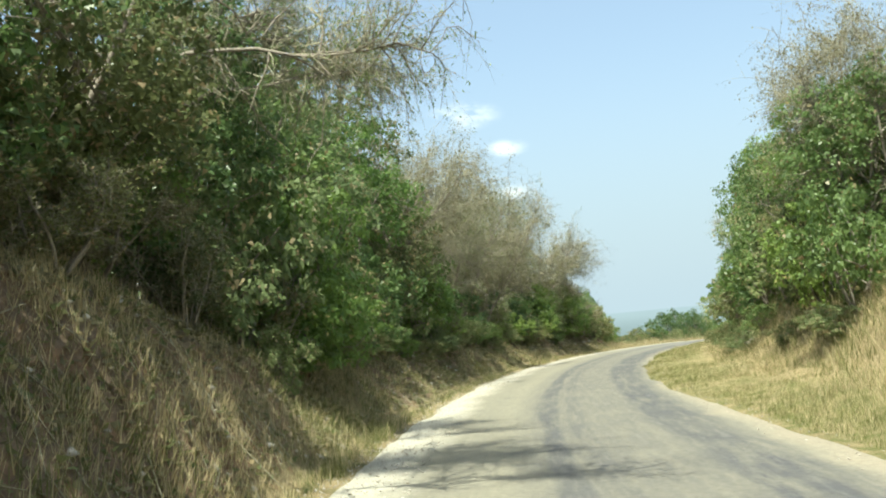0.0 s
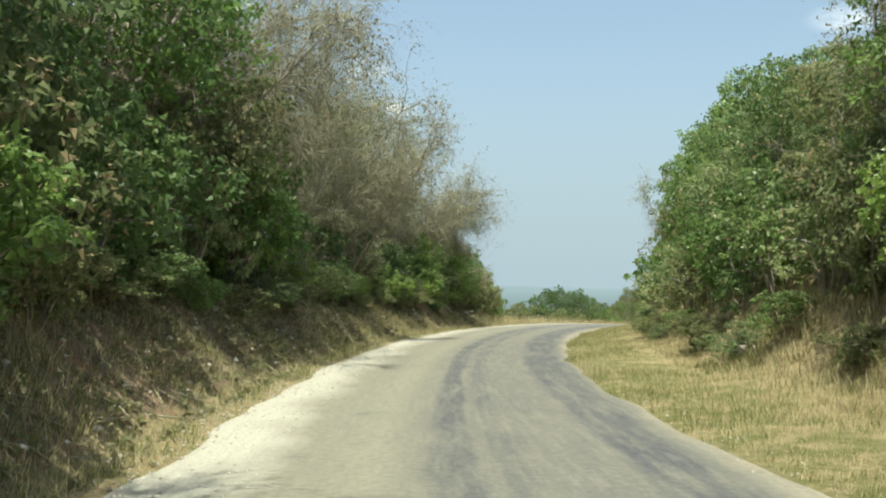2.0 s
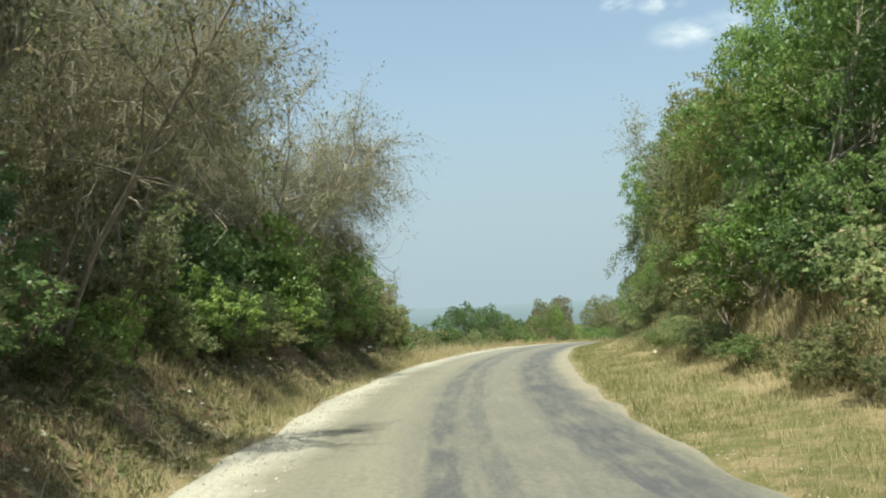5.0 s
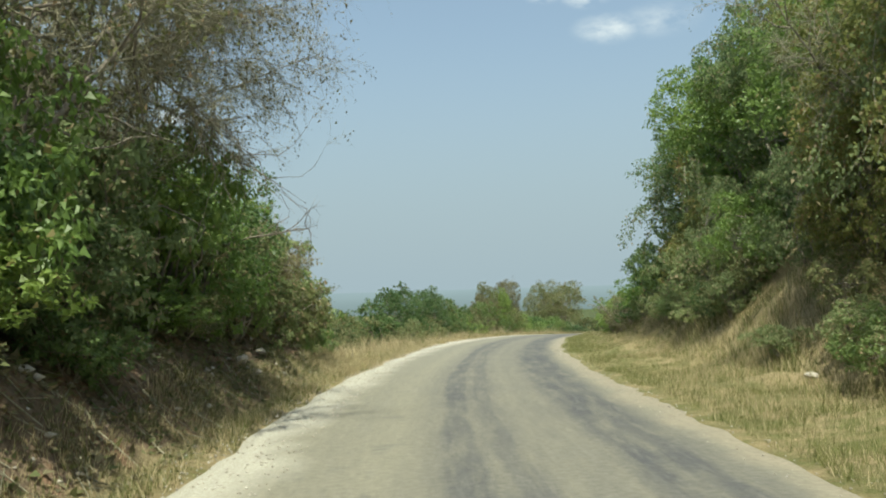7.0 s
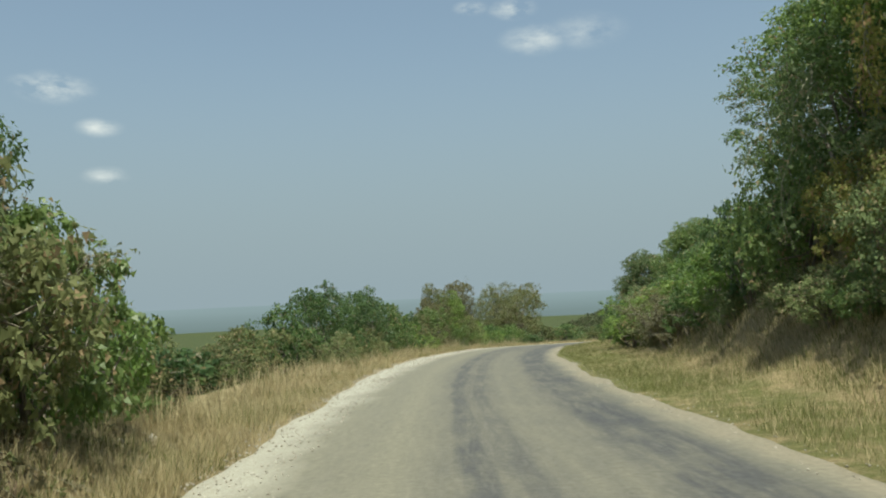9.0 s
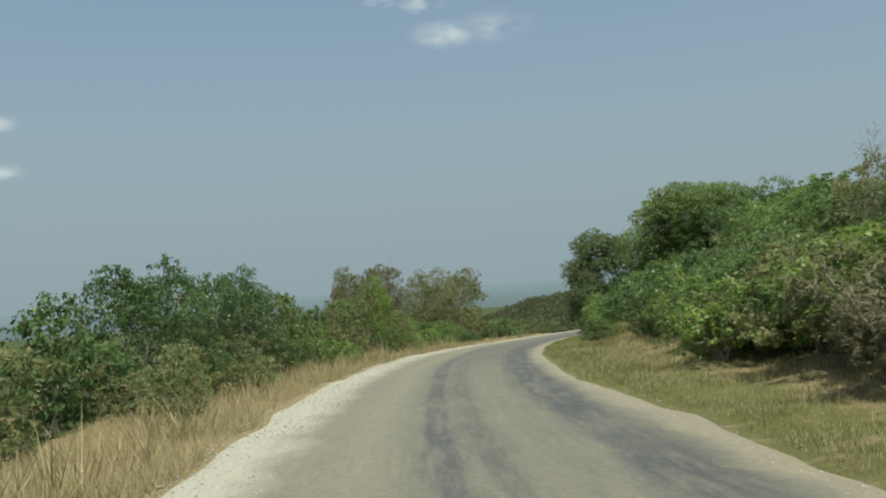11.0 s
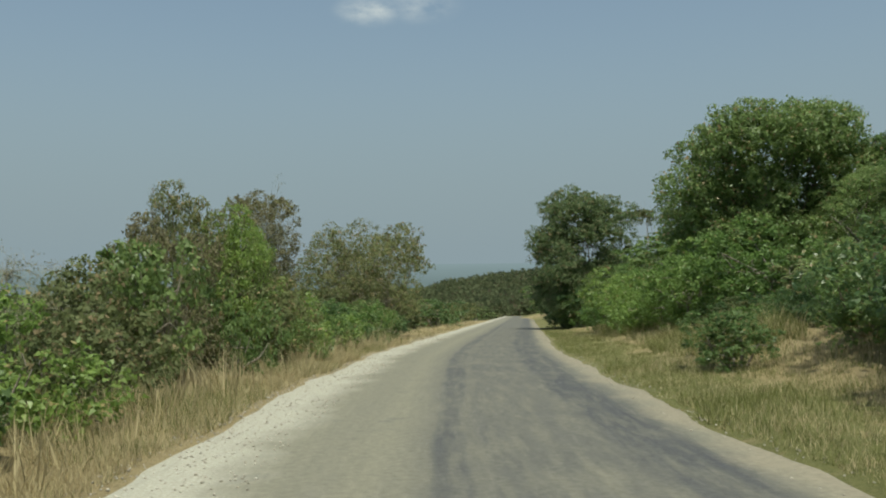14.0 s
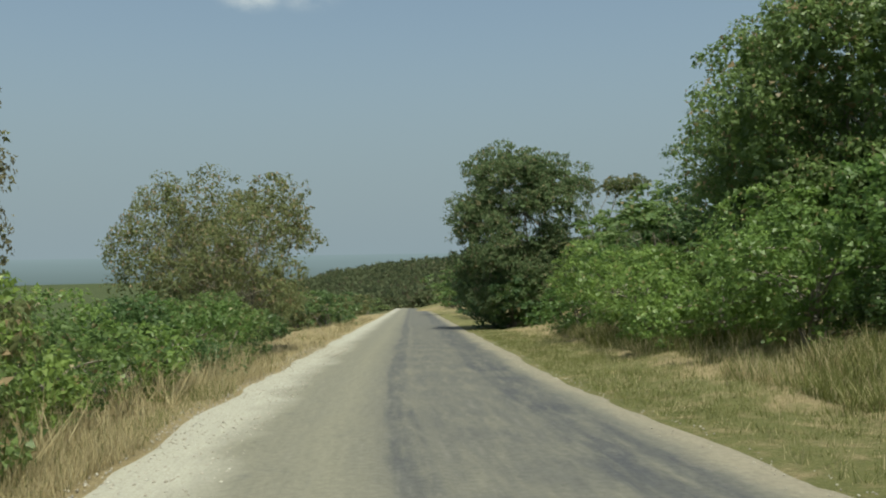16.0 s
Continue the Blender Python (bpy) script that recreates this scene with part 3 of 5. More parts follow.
def crown_leaves(rng, lobes, count, length, outward=0.8, droop=0.35, sprig=24, inner=0.10, heart=5, fine=False):
    """Clumps of leaves over the upper and outer sides of a heap of lobes, with gaps where the lobes part."""
    lobes = np.asarray(lobes, float)
    n = max(count // sprig, 8)
    weight = lobes[:, 3] ** 2
    k = rng.choice(len(lobes), n * 6, p=weight / weight.sum())
    u = unit(rng.normal(size=(len(k), 3)) + np.array([0, 0, 0.25]))
    depth = np.where(rng.random(len(k)) < inner, rng.uniform(0.3, 0.75, len(k)), rng.uniform(0.74, 1.04, len(k)))
    at = lobes[k, :3] + u * (lobes[k, 3] * depth)[:, None] * np.array([1, 1, 0.85])
    inside = (np.linalg.norm((at[:, None] - lobes[None, :, :3]) / lobes[None, :, 3, None], axis=2) < 0.70).sum(1)
    keep = np.where(((inside <= 1) | (rng.random(len(k)) < 0.1)) & ((u[:, 2] > -0.3) | (rng.random(len(k)) < 0.7)))[0][:n]
    at, u, size = at[keep], u[keep], lobes[k[keep], 3]
    reach = np.clip(size * rng.uniform(0.22, 0.42, len(at)), length * 1.3, length * 3.4)
    at, u, reach = np.repeat(at, sprig, 0), np.repeat(u, sprig, 0), np.repeat(reach, sprig)
    v = unit(rng.normal(size=at.shape) + u * 0.5 + np.array([0, 0, 0.35]))
    at = at + v * (reach * rng.uniform(0.35, 1.0, len(at)))[:, None] * np.array([1, 1, 0.75])
    way = v * outward * 0.3 + rng.normal(size=at.shape) * 0.5 + np.array([0, 0, -0.35 - droop * 0.6])
    size = length * rng.uniform(0.6, 1.25, len(at))
    face = v * 0.8 + u * 0.3 + np.array([0, 0, 0.2]) + rng.normal(size=at.shape) * 0.36
    outer = (leaf_points if fine else leaf_quads)(at, way, size, size * rng.uniform(0.58, 0.88, len(at)), rng, face)
    # larger shaded leaf masses within each lobe
    core = np.repeat(lobes, heart, 0)
    spot = core[:, :3] + unit(rng.normal(size=(len(core), 3))) * (core[:, 3] * rng.uniform(0.1, 0.55, len(core)))[:, None]
    big = np.minimum(core[:, 3] * rng.uniform(0.3, 0.5, len(core)), 0.19 if heart < 15 else 0.5)
    return join(outer, leaf_quads(spot, rng.normal(size=spot.shape), big, big * 0.75, rng))


def join(*parts):
    verts, faces, base = [], [], 0
    if len({f.shape[1] for v, f in parts}) > 1:
        parts = [(v, f if f.shape[1] == 3 else np.concatenate([f[:, [0, 1, 2]], f[:, [0, 2, 3]]])) for v, f in parts]
    for v, f in parts:
        verts.append(v)
        faces.append(f + base)
        base += len(v)
    return np.concatenate(verts), np.concatenate(faces)


def lobe_heap(rng, count, wide, low, high, r0, r1, taper=0.0):
    """Lobes within an egg of the given half width between two heights."""
    out = []
    while len(out) < count:
        p = rng.uniform(-1, 1, 3)
        q = (np.abs(p) ** 3).sum() ** (1 / 3)
        if q > 1 or q < 0.5:
            continue
        z = (low + high) / 2 + p[2] * (high - low) / 2
        narrow = 1 - taper * (p[2] * 0.5 + 0.5)
        out.append((p[0] * wide * narrow, p[1] * wide * narrow, z, rng.uniform(r0, r1)))
    return out


PROTO = {}


def proto(kind):
    base = new(kind.replace("far_", ""))
    PROTO.setdefault(kind, []).append([base, False])
    return base


def leafy_tree(seed, kind, wide, low, high, lobes, leaves, size, stems=3, droop=0.35, twigs=160, heart=5, lobe=0.36, taper=0.15, fine=False):
    """A broad-leaved tree: trunk with limbs, and a crown of leaf sprigs over uneven lobes."""
    rng = np.random.default_rng(seed)
    base = proto(kind)
    heap = lobe_heap(rng, lobes, wide, low, high, wide * lobe * 0.6, wide * lobe * 1.4, taper)
    top = max(z + 0.85 * r for x, y, z, r in heap)
    heap = [(x, y, low + (z - low) * (high * 1.08 - low) / (top - low), r) for x, y, z, r in heap]
    wood = []
    for k in range(stems):
        a = k * 2.1 + rng.random()
        wood += limb(rng, (0.12 * math.cos(a), 0.12 * math.sin(a), -0.3), (0.35 * math.cos(a), 0.35 * math.sin(a), 1), high * 0.72, 0.04 + 0.009 * high, 7, 0.11, 0.10)
    for lobe in heap[::2]:
        g = wood[rng.integers(len(wood) // 3, len(wood))]
        a, b = np.array(g[:3]), np.array(lobe[:3])
        mid = (a + b) / 2 + rng.normal(size=3) * 0.25
        wood += [(*a, *mid, 0.035, 0.025), (*mid, *b, 0.025, 0.012)]
    trunk = mesh_object("trunk", *tubes(wood, 6 if high > 4 else 3), BARK, base, True)
    if twigs:
        shoots = spread(rng, wood, 0.3, twigs, 1.1, 0.008, 3, 0.3, -0.02, 0.8)
        tagged(mesh_object("twig_mass", *tubes(shoots, 3), TWIG, base), kind="stuff")
    crown = mesh_object("crown", *crown_leaves(rng, heap, leaves, size, droop=droop, heart=heart, fine=fine), GREEN, base)
    crown.material_slots[0].link = "OBJECT"
    crown.material_slots[0].material = GREEN
    return base


def bare_tree(seed, kind, wide, high, order2, order3, order4, leaves, droop=-0.03, stems=5, clear=0.28, reach=None, thick=1.0):
    """A dry-season tree or thicket: crooked grey stems, a haze of fine twigs, few leaves left."""
    rng = np.random.default_rng(seed)
    base = proto(kind)
    wood, outer = [], []
    for k in range(stems):
        a = k * 2 * math.pi / stems + rng.random()
        wood += limb(rng, (0.1 * math.cos(a), 0.1 * math.sin(a), -0.3), (wide / high * 1.0 * math.cos(a), wide / high * 1.0 * math.sin(a), 1.0), high * rng.uniform(0.75, 1.0), 0.03 + 0.004 * high, 8, 0.13, 0.14)
    for k in range(5 if reach else 0):
        # long limbs that arch out over the road
        first = limb(rng, (0, 0, -0.3), (0.25, rng.normal() * 0.15, 1), reach[2] * 0.75, 0.07, 4, 0.1, 0.05)
        goal = np.array([reach[0] * rng.uniform(0.65, 1.0), reach[1] + rng.normal() * 1.5, reach[2] * rng.uniform(0.75, 1.1)])
        at = np.array(first[-1][3:6])
        arch = limb(rng, at, goal - at + np.array([0, 0, 2.2]), np.linalg.norm(goal - at) * 1.12, 0.034 * thick, 9, 0.14, -0.1)
        wood += first + arch
        outer += (arch[3:] + arch[5:] + arch[6:]) * 2
    two = spread(rng, [g for g in wood + outer if g[2] > clear * high * 0.6], 0.0, order2, high * 0.24, 0.022 * thick, 5, 0.32, 0.02, 0.6)
    mesh_object("trunk", *tubes(wood + two, 5), BARK, base, True)
    three = spread(rng, [g for g in two + wood if g[2] > clear * high], 0, order3, high * 0.13, 0.011 * thick, 3, 0.35, droop, 0.8)
    four = spread(rng, [g for g in three + two if g[2] > clear * high], 0, order4, high * 0.075, 0.0085 * thick, 1, 0.3, droop * 2, 0.7)
    tagged(mesh_object("twig_mass", *tubes(three, 3), TWIG, base), kind="stuff")
    tagged(mesh_object("fine_twig_mass", *spikes(four), TWIG, base), kind="stuff")
    ends = np.array(four)
    pick = ends[rng.integers(0, len(ends), leaves)]
    at = pick[:, :3] + (pick[:, 3:6] - pick[:, :3]) * rng.uniform(0.1, 1.0, (leaves, 1)) + rng.normal(size=(leaves, 3)) * 0.015
    size = rng.uniform(0.05, 0.105, leaves)
    crown = mesh_object("crown", *leaf_points(at, rng.normal(size=(leaves, 3)) + np.array([0, 0, -0.8]), size, size * 0.6, rng, rng.normal(size=(leaves, 3)) * 0.5 + np.array([0, 0, 1.0])), BROWN, base)
    crown.material_slots[0].link = "OBJECT"
    crown.material_slots[0].material = BROWN
    return base


# kinds of plant, each in a few forms
for k in range(4):
    leafy_tree(10 + k, "tree", 3.0, 0.8, 8.0, 40, 19000, 0.13, twigs=120, lobe=0.31, taper=0.45, fine=True, heart=4)
for k in range(2):
    leafy_tree(20 + k, "far_tree", 3.0, 1.0, 8.0, 30, 3600, 0.32, twigs=0, fine=True)
for k in range(4):
    leafy_tree(30 + k, "shrub", 1.6, 0.15, 2.8, 24, 6200, 0.12, stems=5, twigs=0, heart=4, lobe=0.38, fine=True)
for k in range(4):
    leafy_tree(34 + k, "round_shrub", 1.7, 0.1, 2.7, 26, 7600, 0.10, stems=5, twigs=0, heart=9, lobe=0.36, fine=True)
for k in range(2):
    leafy_tree(40 + k, "far_shrub", 1.6, 0.15, 2.8, 20, 1900, 0.21, stems=4, twigs=0, heart=7, lobe=0.38, fine=True)
for k in range(2):
    leafy_tree(50 + k, "draped_tree", 2.8, 0.2, 5.8, 32, 17000, 0.125, droop=1.0, twigs=200, heart=3, lobe=0.33, taper=0.35, fine=True)
for k in range(3):
    leafy_tree(54 + k, "hillside_tree", 2.8, 0.2, 5.6, 32, 17000, 0.125, twigs=120, heart=3, lobe=0.33, taper=0.40, fine=True)
for k in range(2):
    leafy_tree(64 + k, "overhanging_tree", 3.3, 1.8, 7.2, 40, 27000, 0.125, droop=0.6, twigs=160, lobe=0.33, taper=0.1, fine=True, heart=6)
leafy_tree(59, "far_hillside_tree", 2.8, 0.2, 5.6, 30, 3600, 0.27, twigs=0, lobe=0.33, taper=0.45, fine=True)
leafy_tree(58, "creeper_tree", 3.2, 0.2, 10.4, 110, 60000, 0.13, droop=1.0, twigs=0, heart=22, lobe=0.29, taper=0.1, fine=True)
leafy_tree(62, "umbrella_tree", 2.6, 7.1, 7.7, 22, 7000, 0.13, stems=4, twigs=160, lobe=0.2, taper=-0.2, fine=True)
leafy_tree(60, "great_tree", 4.6, 1.2, 10.2, 70, 100000, 0.165, stems=4, twigs=0, heart=36, lobe=0.31, fine=True)
leafy_tree(61, "dome_tree", 3.7, 1.9, 6.4, 70, 36000, 0.11, stems=9, twigs=1500, heart=8, lobe=0.27, fine=True)
for k in range(3):
    bare_tree(70 + k, "bare_tree", 3.0, 8.0, 80, 600, 5200, 9500, -0.10, 6)
bare_tree(75, "arching_tree", 3.0, 8.0, 150, 900, 6000, 8500, -0.10, 3, 0.5, (7.2, 0.0, 6.2), 1.7)
bare_tree(76, "drooping_tree", 2.6, 7.5, 90, 600, 6000, 5200, -0.16, 4, 0.4, (5.2, 0.0, 6.4))
for k in range(2):
    bare_tree(90 + k, "dry_thicket", 2.0, 3.2, 44, 320, 2600, 6500, -0.14, 8, 0.05)


def place(kind, form, s, d, high, wide, leaf=None, label="", turn=None, sink=0.0, toward=None):
    """Stand a plant beside the road: metres along, metres to the right, its height and half width against the form's own."""
    entry = PROTO[kind][form % len(PROTO[kind])]
    x, y = from_road(np.array([s]), np.array([d]))
    z = land(x, y)[0][0] - sink
    turn = random.uniform(0, 360) if turn is None else turn
    if toward is not None:  # degrees right of the road's run
        turn = math.degrees(math.atan2(np.interp(s, RUN, AHEAD[:, 1]), np.interp(s, RUN, AHEAD[:, 0]))) - toward
    m = pose(x[0], y[0], z, 0, 0, turn) @ Matrix.Diagonal((wide, wide, high, 1))
    if entry[1]:
        ob = copy_thing(entry[0], m @ Matrix.Diagonal((*[1 / v for v in entry[0].scale], 1)))
    else:
        ob, entry[1] = entry[0], True
        ob.matrix_basis = m
    if leaf is not None:
        for part in ob.children:
            if part.name.startswith("crown"):
                part.material_slots[0].material = leaf
    words = {"far_shrub": "shrub", "round_shrub": "shrub", "tree": "tree", "shrub": "shrub", "bare_tree": "tree", "dry_thicket": "shrub"}
    tagged(ob, label, words.get(kind, "tree"), "roadside " + words.get(kind, "tree") + "s")
    return ob


NATIVE = {"shrub": 3.05, "round_shrub": 2.85, "hillside_tree": 5.85, "tree": 8.4, "dry_thicket": 3.2}


def stand(kind, form, s, d, top, wide, leaf, label, sink=0.15):
    """Like place(), by the height of the plant's top over the road."""
    x, y = from_road(np.array([s]), np.array([d]))
    ground = land(x, y)[0][0] - float(np.interp(s, RUN, AXIS[:, 2]))
    return place(kind, form, s, d, max(top - ground + sink, 0.6) / NATIVE[kind], wide, leaf, label, sink=sink)


LABEL = {
    "tree": "leafy green tree with crooked grey trunk on the roadside bank",
    "shrub": "dense green shrub growing beside the road",
    "hillside_tree": "bushy green tree rooted on the steep cut hillside",
    "draped_tree": "tall tree hung with green creepers on the cut bank",
    "bare_tree": "grey nearly leafless tree with a haze of fine twigs",
    "dry_thicket": "dry brown twiggy thicket with withered leaves",
    "overhanging_tree": "dark green tree leaning out over the cut bank",
}


def wall_top_left(s):
    return float(np.interp(s, [0, 20, 33, 44, 54, 63, 69, 74, 80, 84, 88], [9.5, 10.0, 11.0, 10.6, 10.2, 11.0, 9.8, 9.0, 7.2, 4.5, 3.4]))


def wall_top_right(s):
    return float(np.interp(s, [20, 28, 37, 43, 53, 66, 74, 85, 92, 100, 106, 112], [7.5, 8.6, 8.4, 8.8, 9.5, 10.0, 9.3, 10.0, 11.0, 9.8, 6.5, 4.5]))


LABEL["round_shrub"] = "rounded small-leaved green shrub beside the road"
LABEL["far_tree"], LABEL["far_shrub"] = LABEL["tree"], LABEL["shrub"]


def plant_left_bank():
    leaves = [GREEN, PALE, BRIGHT, OLIVE, GREEN, PALE]
    for k, s in enumerate(np.arange(-4, 84, 4.4)):
        top = wall_top_left(s) - 2.5
        if s > 38:
            if s < 74:
                place("bare_tree", k, s, -6.0 + random.uniform(-0.4, 0.4), top / (7.3 if s < 64 else 7.6), 1.05, [OLIVE, BROWN, OLIVE, PALE][k % 4], LABEL["bare_tree"])
            if 46 < s < 66:
                place("bare_tree", k + 1, s + 2.0, -9.2, top / 7.6, 1.1, [PALE, OLIVE][k % 2], LABEL["bare_tree"])
            else:
                place("tree", k, s + 1.4, -8.6, top * (0.78 if s < 74 else 0.6) / 8.0, 1.0, [OLIVE, PALE, OLIVE, GREEN][k % 4], LABEL["tree"])
        else:
            place("tree", k, s, (-7.3 if s > 18 else -7.5) + random.uniform(-0.4, 0.4), top * (1.04 if s > 18 else 0.95) / 8.0, 1.12, leaves[k % 6] if s > 20 else [GREEN, OLIVE, DARK][k % 3], LABEL["tree"])
    for k, s in enumerate(np.arange(-2, 80, 3.4)):
        tall = min(3.8, wall_top_left(s) * 0.44) * random.uniform(0.7, 1.15)
        if s < 18:
            place("shrub", k, s, -7.0, 0.8 * tall / 2.5, 1.0, [GREEN, OLIVE, BRIGHT][k % 3], LABEL["shrub"])
        elif 40 < s < 62:
            # the dry stretch: low thickets, with a dark bush here and there
            if k % 3:
                place("dry_thicket", k, s, -5.7, random.uniform(0.8, 1.15), 1.05, [OLIVE, BROWN, PALE][k % 3], LABEL["dry_thicket"])
            else:
                place("shrub", k, s, -5.9, 0.62 * tall / 2.5, 0.95, DARK, LABEL["shrub"])
        else:
            place("shrub", k, s, -5.6 + random.uniform(-0.4, 0.3), tall * (0.6 if s > 60 else 0.9) / 2.5, 1.1 if s < 60 else 0.95, [GREEN, PALE, BRIGHT, OLIVE, GREEN][k % 5], LABEL["shrub"])
    for k, s in enumerate(np.arange(-2, 80, 7.5)):
        place("far_tree", k + 1, s, -12.5, (wall_top_left(s) - 3.0) / 8.0, 1.35, leaves[(k + 2) % 6], LABEL["tree"])
    for k, s in enumerate(np.arange(17, 79, 1.9)):
        place("shrub", k + 1, s + random.uniform(-0.6, 0.6), -5.0 + random.uniform(-0.5, 0.5), random.uniform(0.22, 0.5), random.uniform(0.4, 0.7), [OLIVE, PALE, GREEN, OLIVE, BRIGHT][k % 5], "low straggling shrub on the earth bank")
    # the trees that arch over the verge, and the end of the hedge
    arch = "spreading half-bare tree arching over the road"
    # the first two stand out of view, added to shade the near bank
    place("arching_tree", 0, 1.5, -7.2, 1.0, 0.8, GREEN, arch, toward=70)
    place("arching_tree", 0, 5.0, -7.4, 1.0, 0.7, OLIVE, arch, toward=85)
    place("arching_tree", 0, 9.5, -6.8, 0.95, 0.92, DARK, arch, toward=52)
    place("arching_tree", 0, 16.0, -6.8, 0.95, 0.75, GREEN, arch, toward=45)
    place("bare_tree", 2, 36.0, -6.4, 1.1, 1.0, BROWN, LABEL["bare_tree"], 75)
    drooping = "grey tree drooping bare twigs over the road edge"
    place("drooping_tree", 0, 73.5, -6.2, 0.8, 0.7, BROWN, drooping, toward=95)
    place("drooping_tree", 0, 69.0, -5.9, 0.95, 0.8, BROWN, drooping, toward=60)
    place("drooping_tree", 0, 57.0, -6.6, 0.85, 0.62, BROWN, drooping, toward=80)
    place("drooping_tree", 0, 38.0, -6.6, 1.1, 0.8, BROWN, drooping, toward=80)
    for s, d, high, wide, leaf in ((20.5, -5.4, 1.25, 1.1, BRIGHT), (23.5, -5.0, 0.8, 0.9, BRIGHT), (39.0, -5.6, 1.3, 0.9, BRIGHT), (66.0, -5.0, 1.2, 0.9, BRIGHT), (69.5, -4.9, 1.1, 0.9, PALE), (73.5, -5.0, 1.2, 1.0, BRIGHT), (76.0, -5.0, 1.0, 0.8, BRIGHT)):
        place("shrub", int(s), s, d, high, wide, leaf, LABEL["shrub"])
    for k in range(8):
        place("dry_thicket", k, 4 + k * 2.2, -5.9 + 0.6 * (k % 2), random.uniform(0.4, 0.65), random.uniform(0.6, 0.9), [BROWN, OLIVE][k % 2], LABEL["dry_thicket"])
    for k in range(4):
        place("shrub", k, 58 + k * 3.6, -4.9, random.uniform(0.5, 0.75), 0.8, [BRIGHT, PALE][k % 2], LABEL["shrub"])
    place("dry_thicket", 0, 82.0, -5.0, 1.05, 1.05, BROWN, LABEL["dry_thicket"])
    place("dry_thicket", 1, 84.6, -4.9, 0.85, 0.9, OLIVE, LABEL["dry_thicket"])
    stand("hillside_tree", 0, 78.2, -6.4, 6.4, 0.8, GREEN, LABEL["tree"])
    stand("hillside_tree", 1, 82.2, -6.3, 5.6, 0.72, BRIGHT, LABEL["tree"])
    stand("hillside_tree", 2, 86.0, -6.2, 5.3, 0.58, GREEN, LABEL["tree"])
    for k, (s, d, top, wide) in enumerate(((79.0, -5.0, 3.6, 0.95), (81.6, -4.9, 4.3, 0.95), (84.0, -4.8, 3.9, 0.9), (86.4, -5.0, 3.4, 0.8))):
        stand("shrub", k, s, d, top, wide, [OLIVE, PALE, OLIVE, GREEN][k], "olive-brown leafy shrub at the end of the bank")
    stand("shrub", 0, 89.0, -6.0, 3.7, 0.85, BRIGHT, LABEL["shrub"])
    stand("shrub", 2, 91.2, -5.8, 2.2, 0.7, OLIVE, LABEL["shrub"])


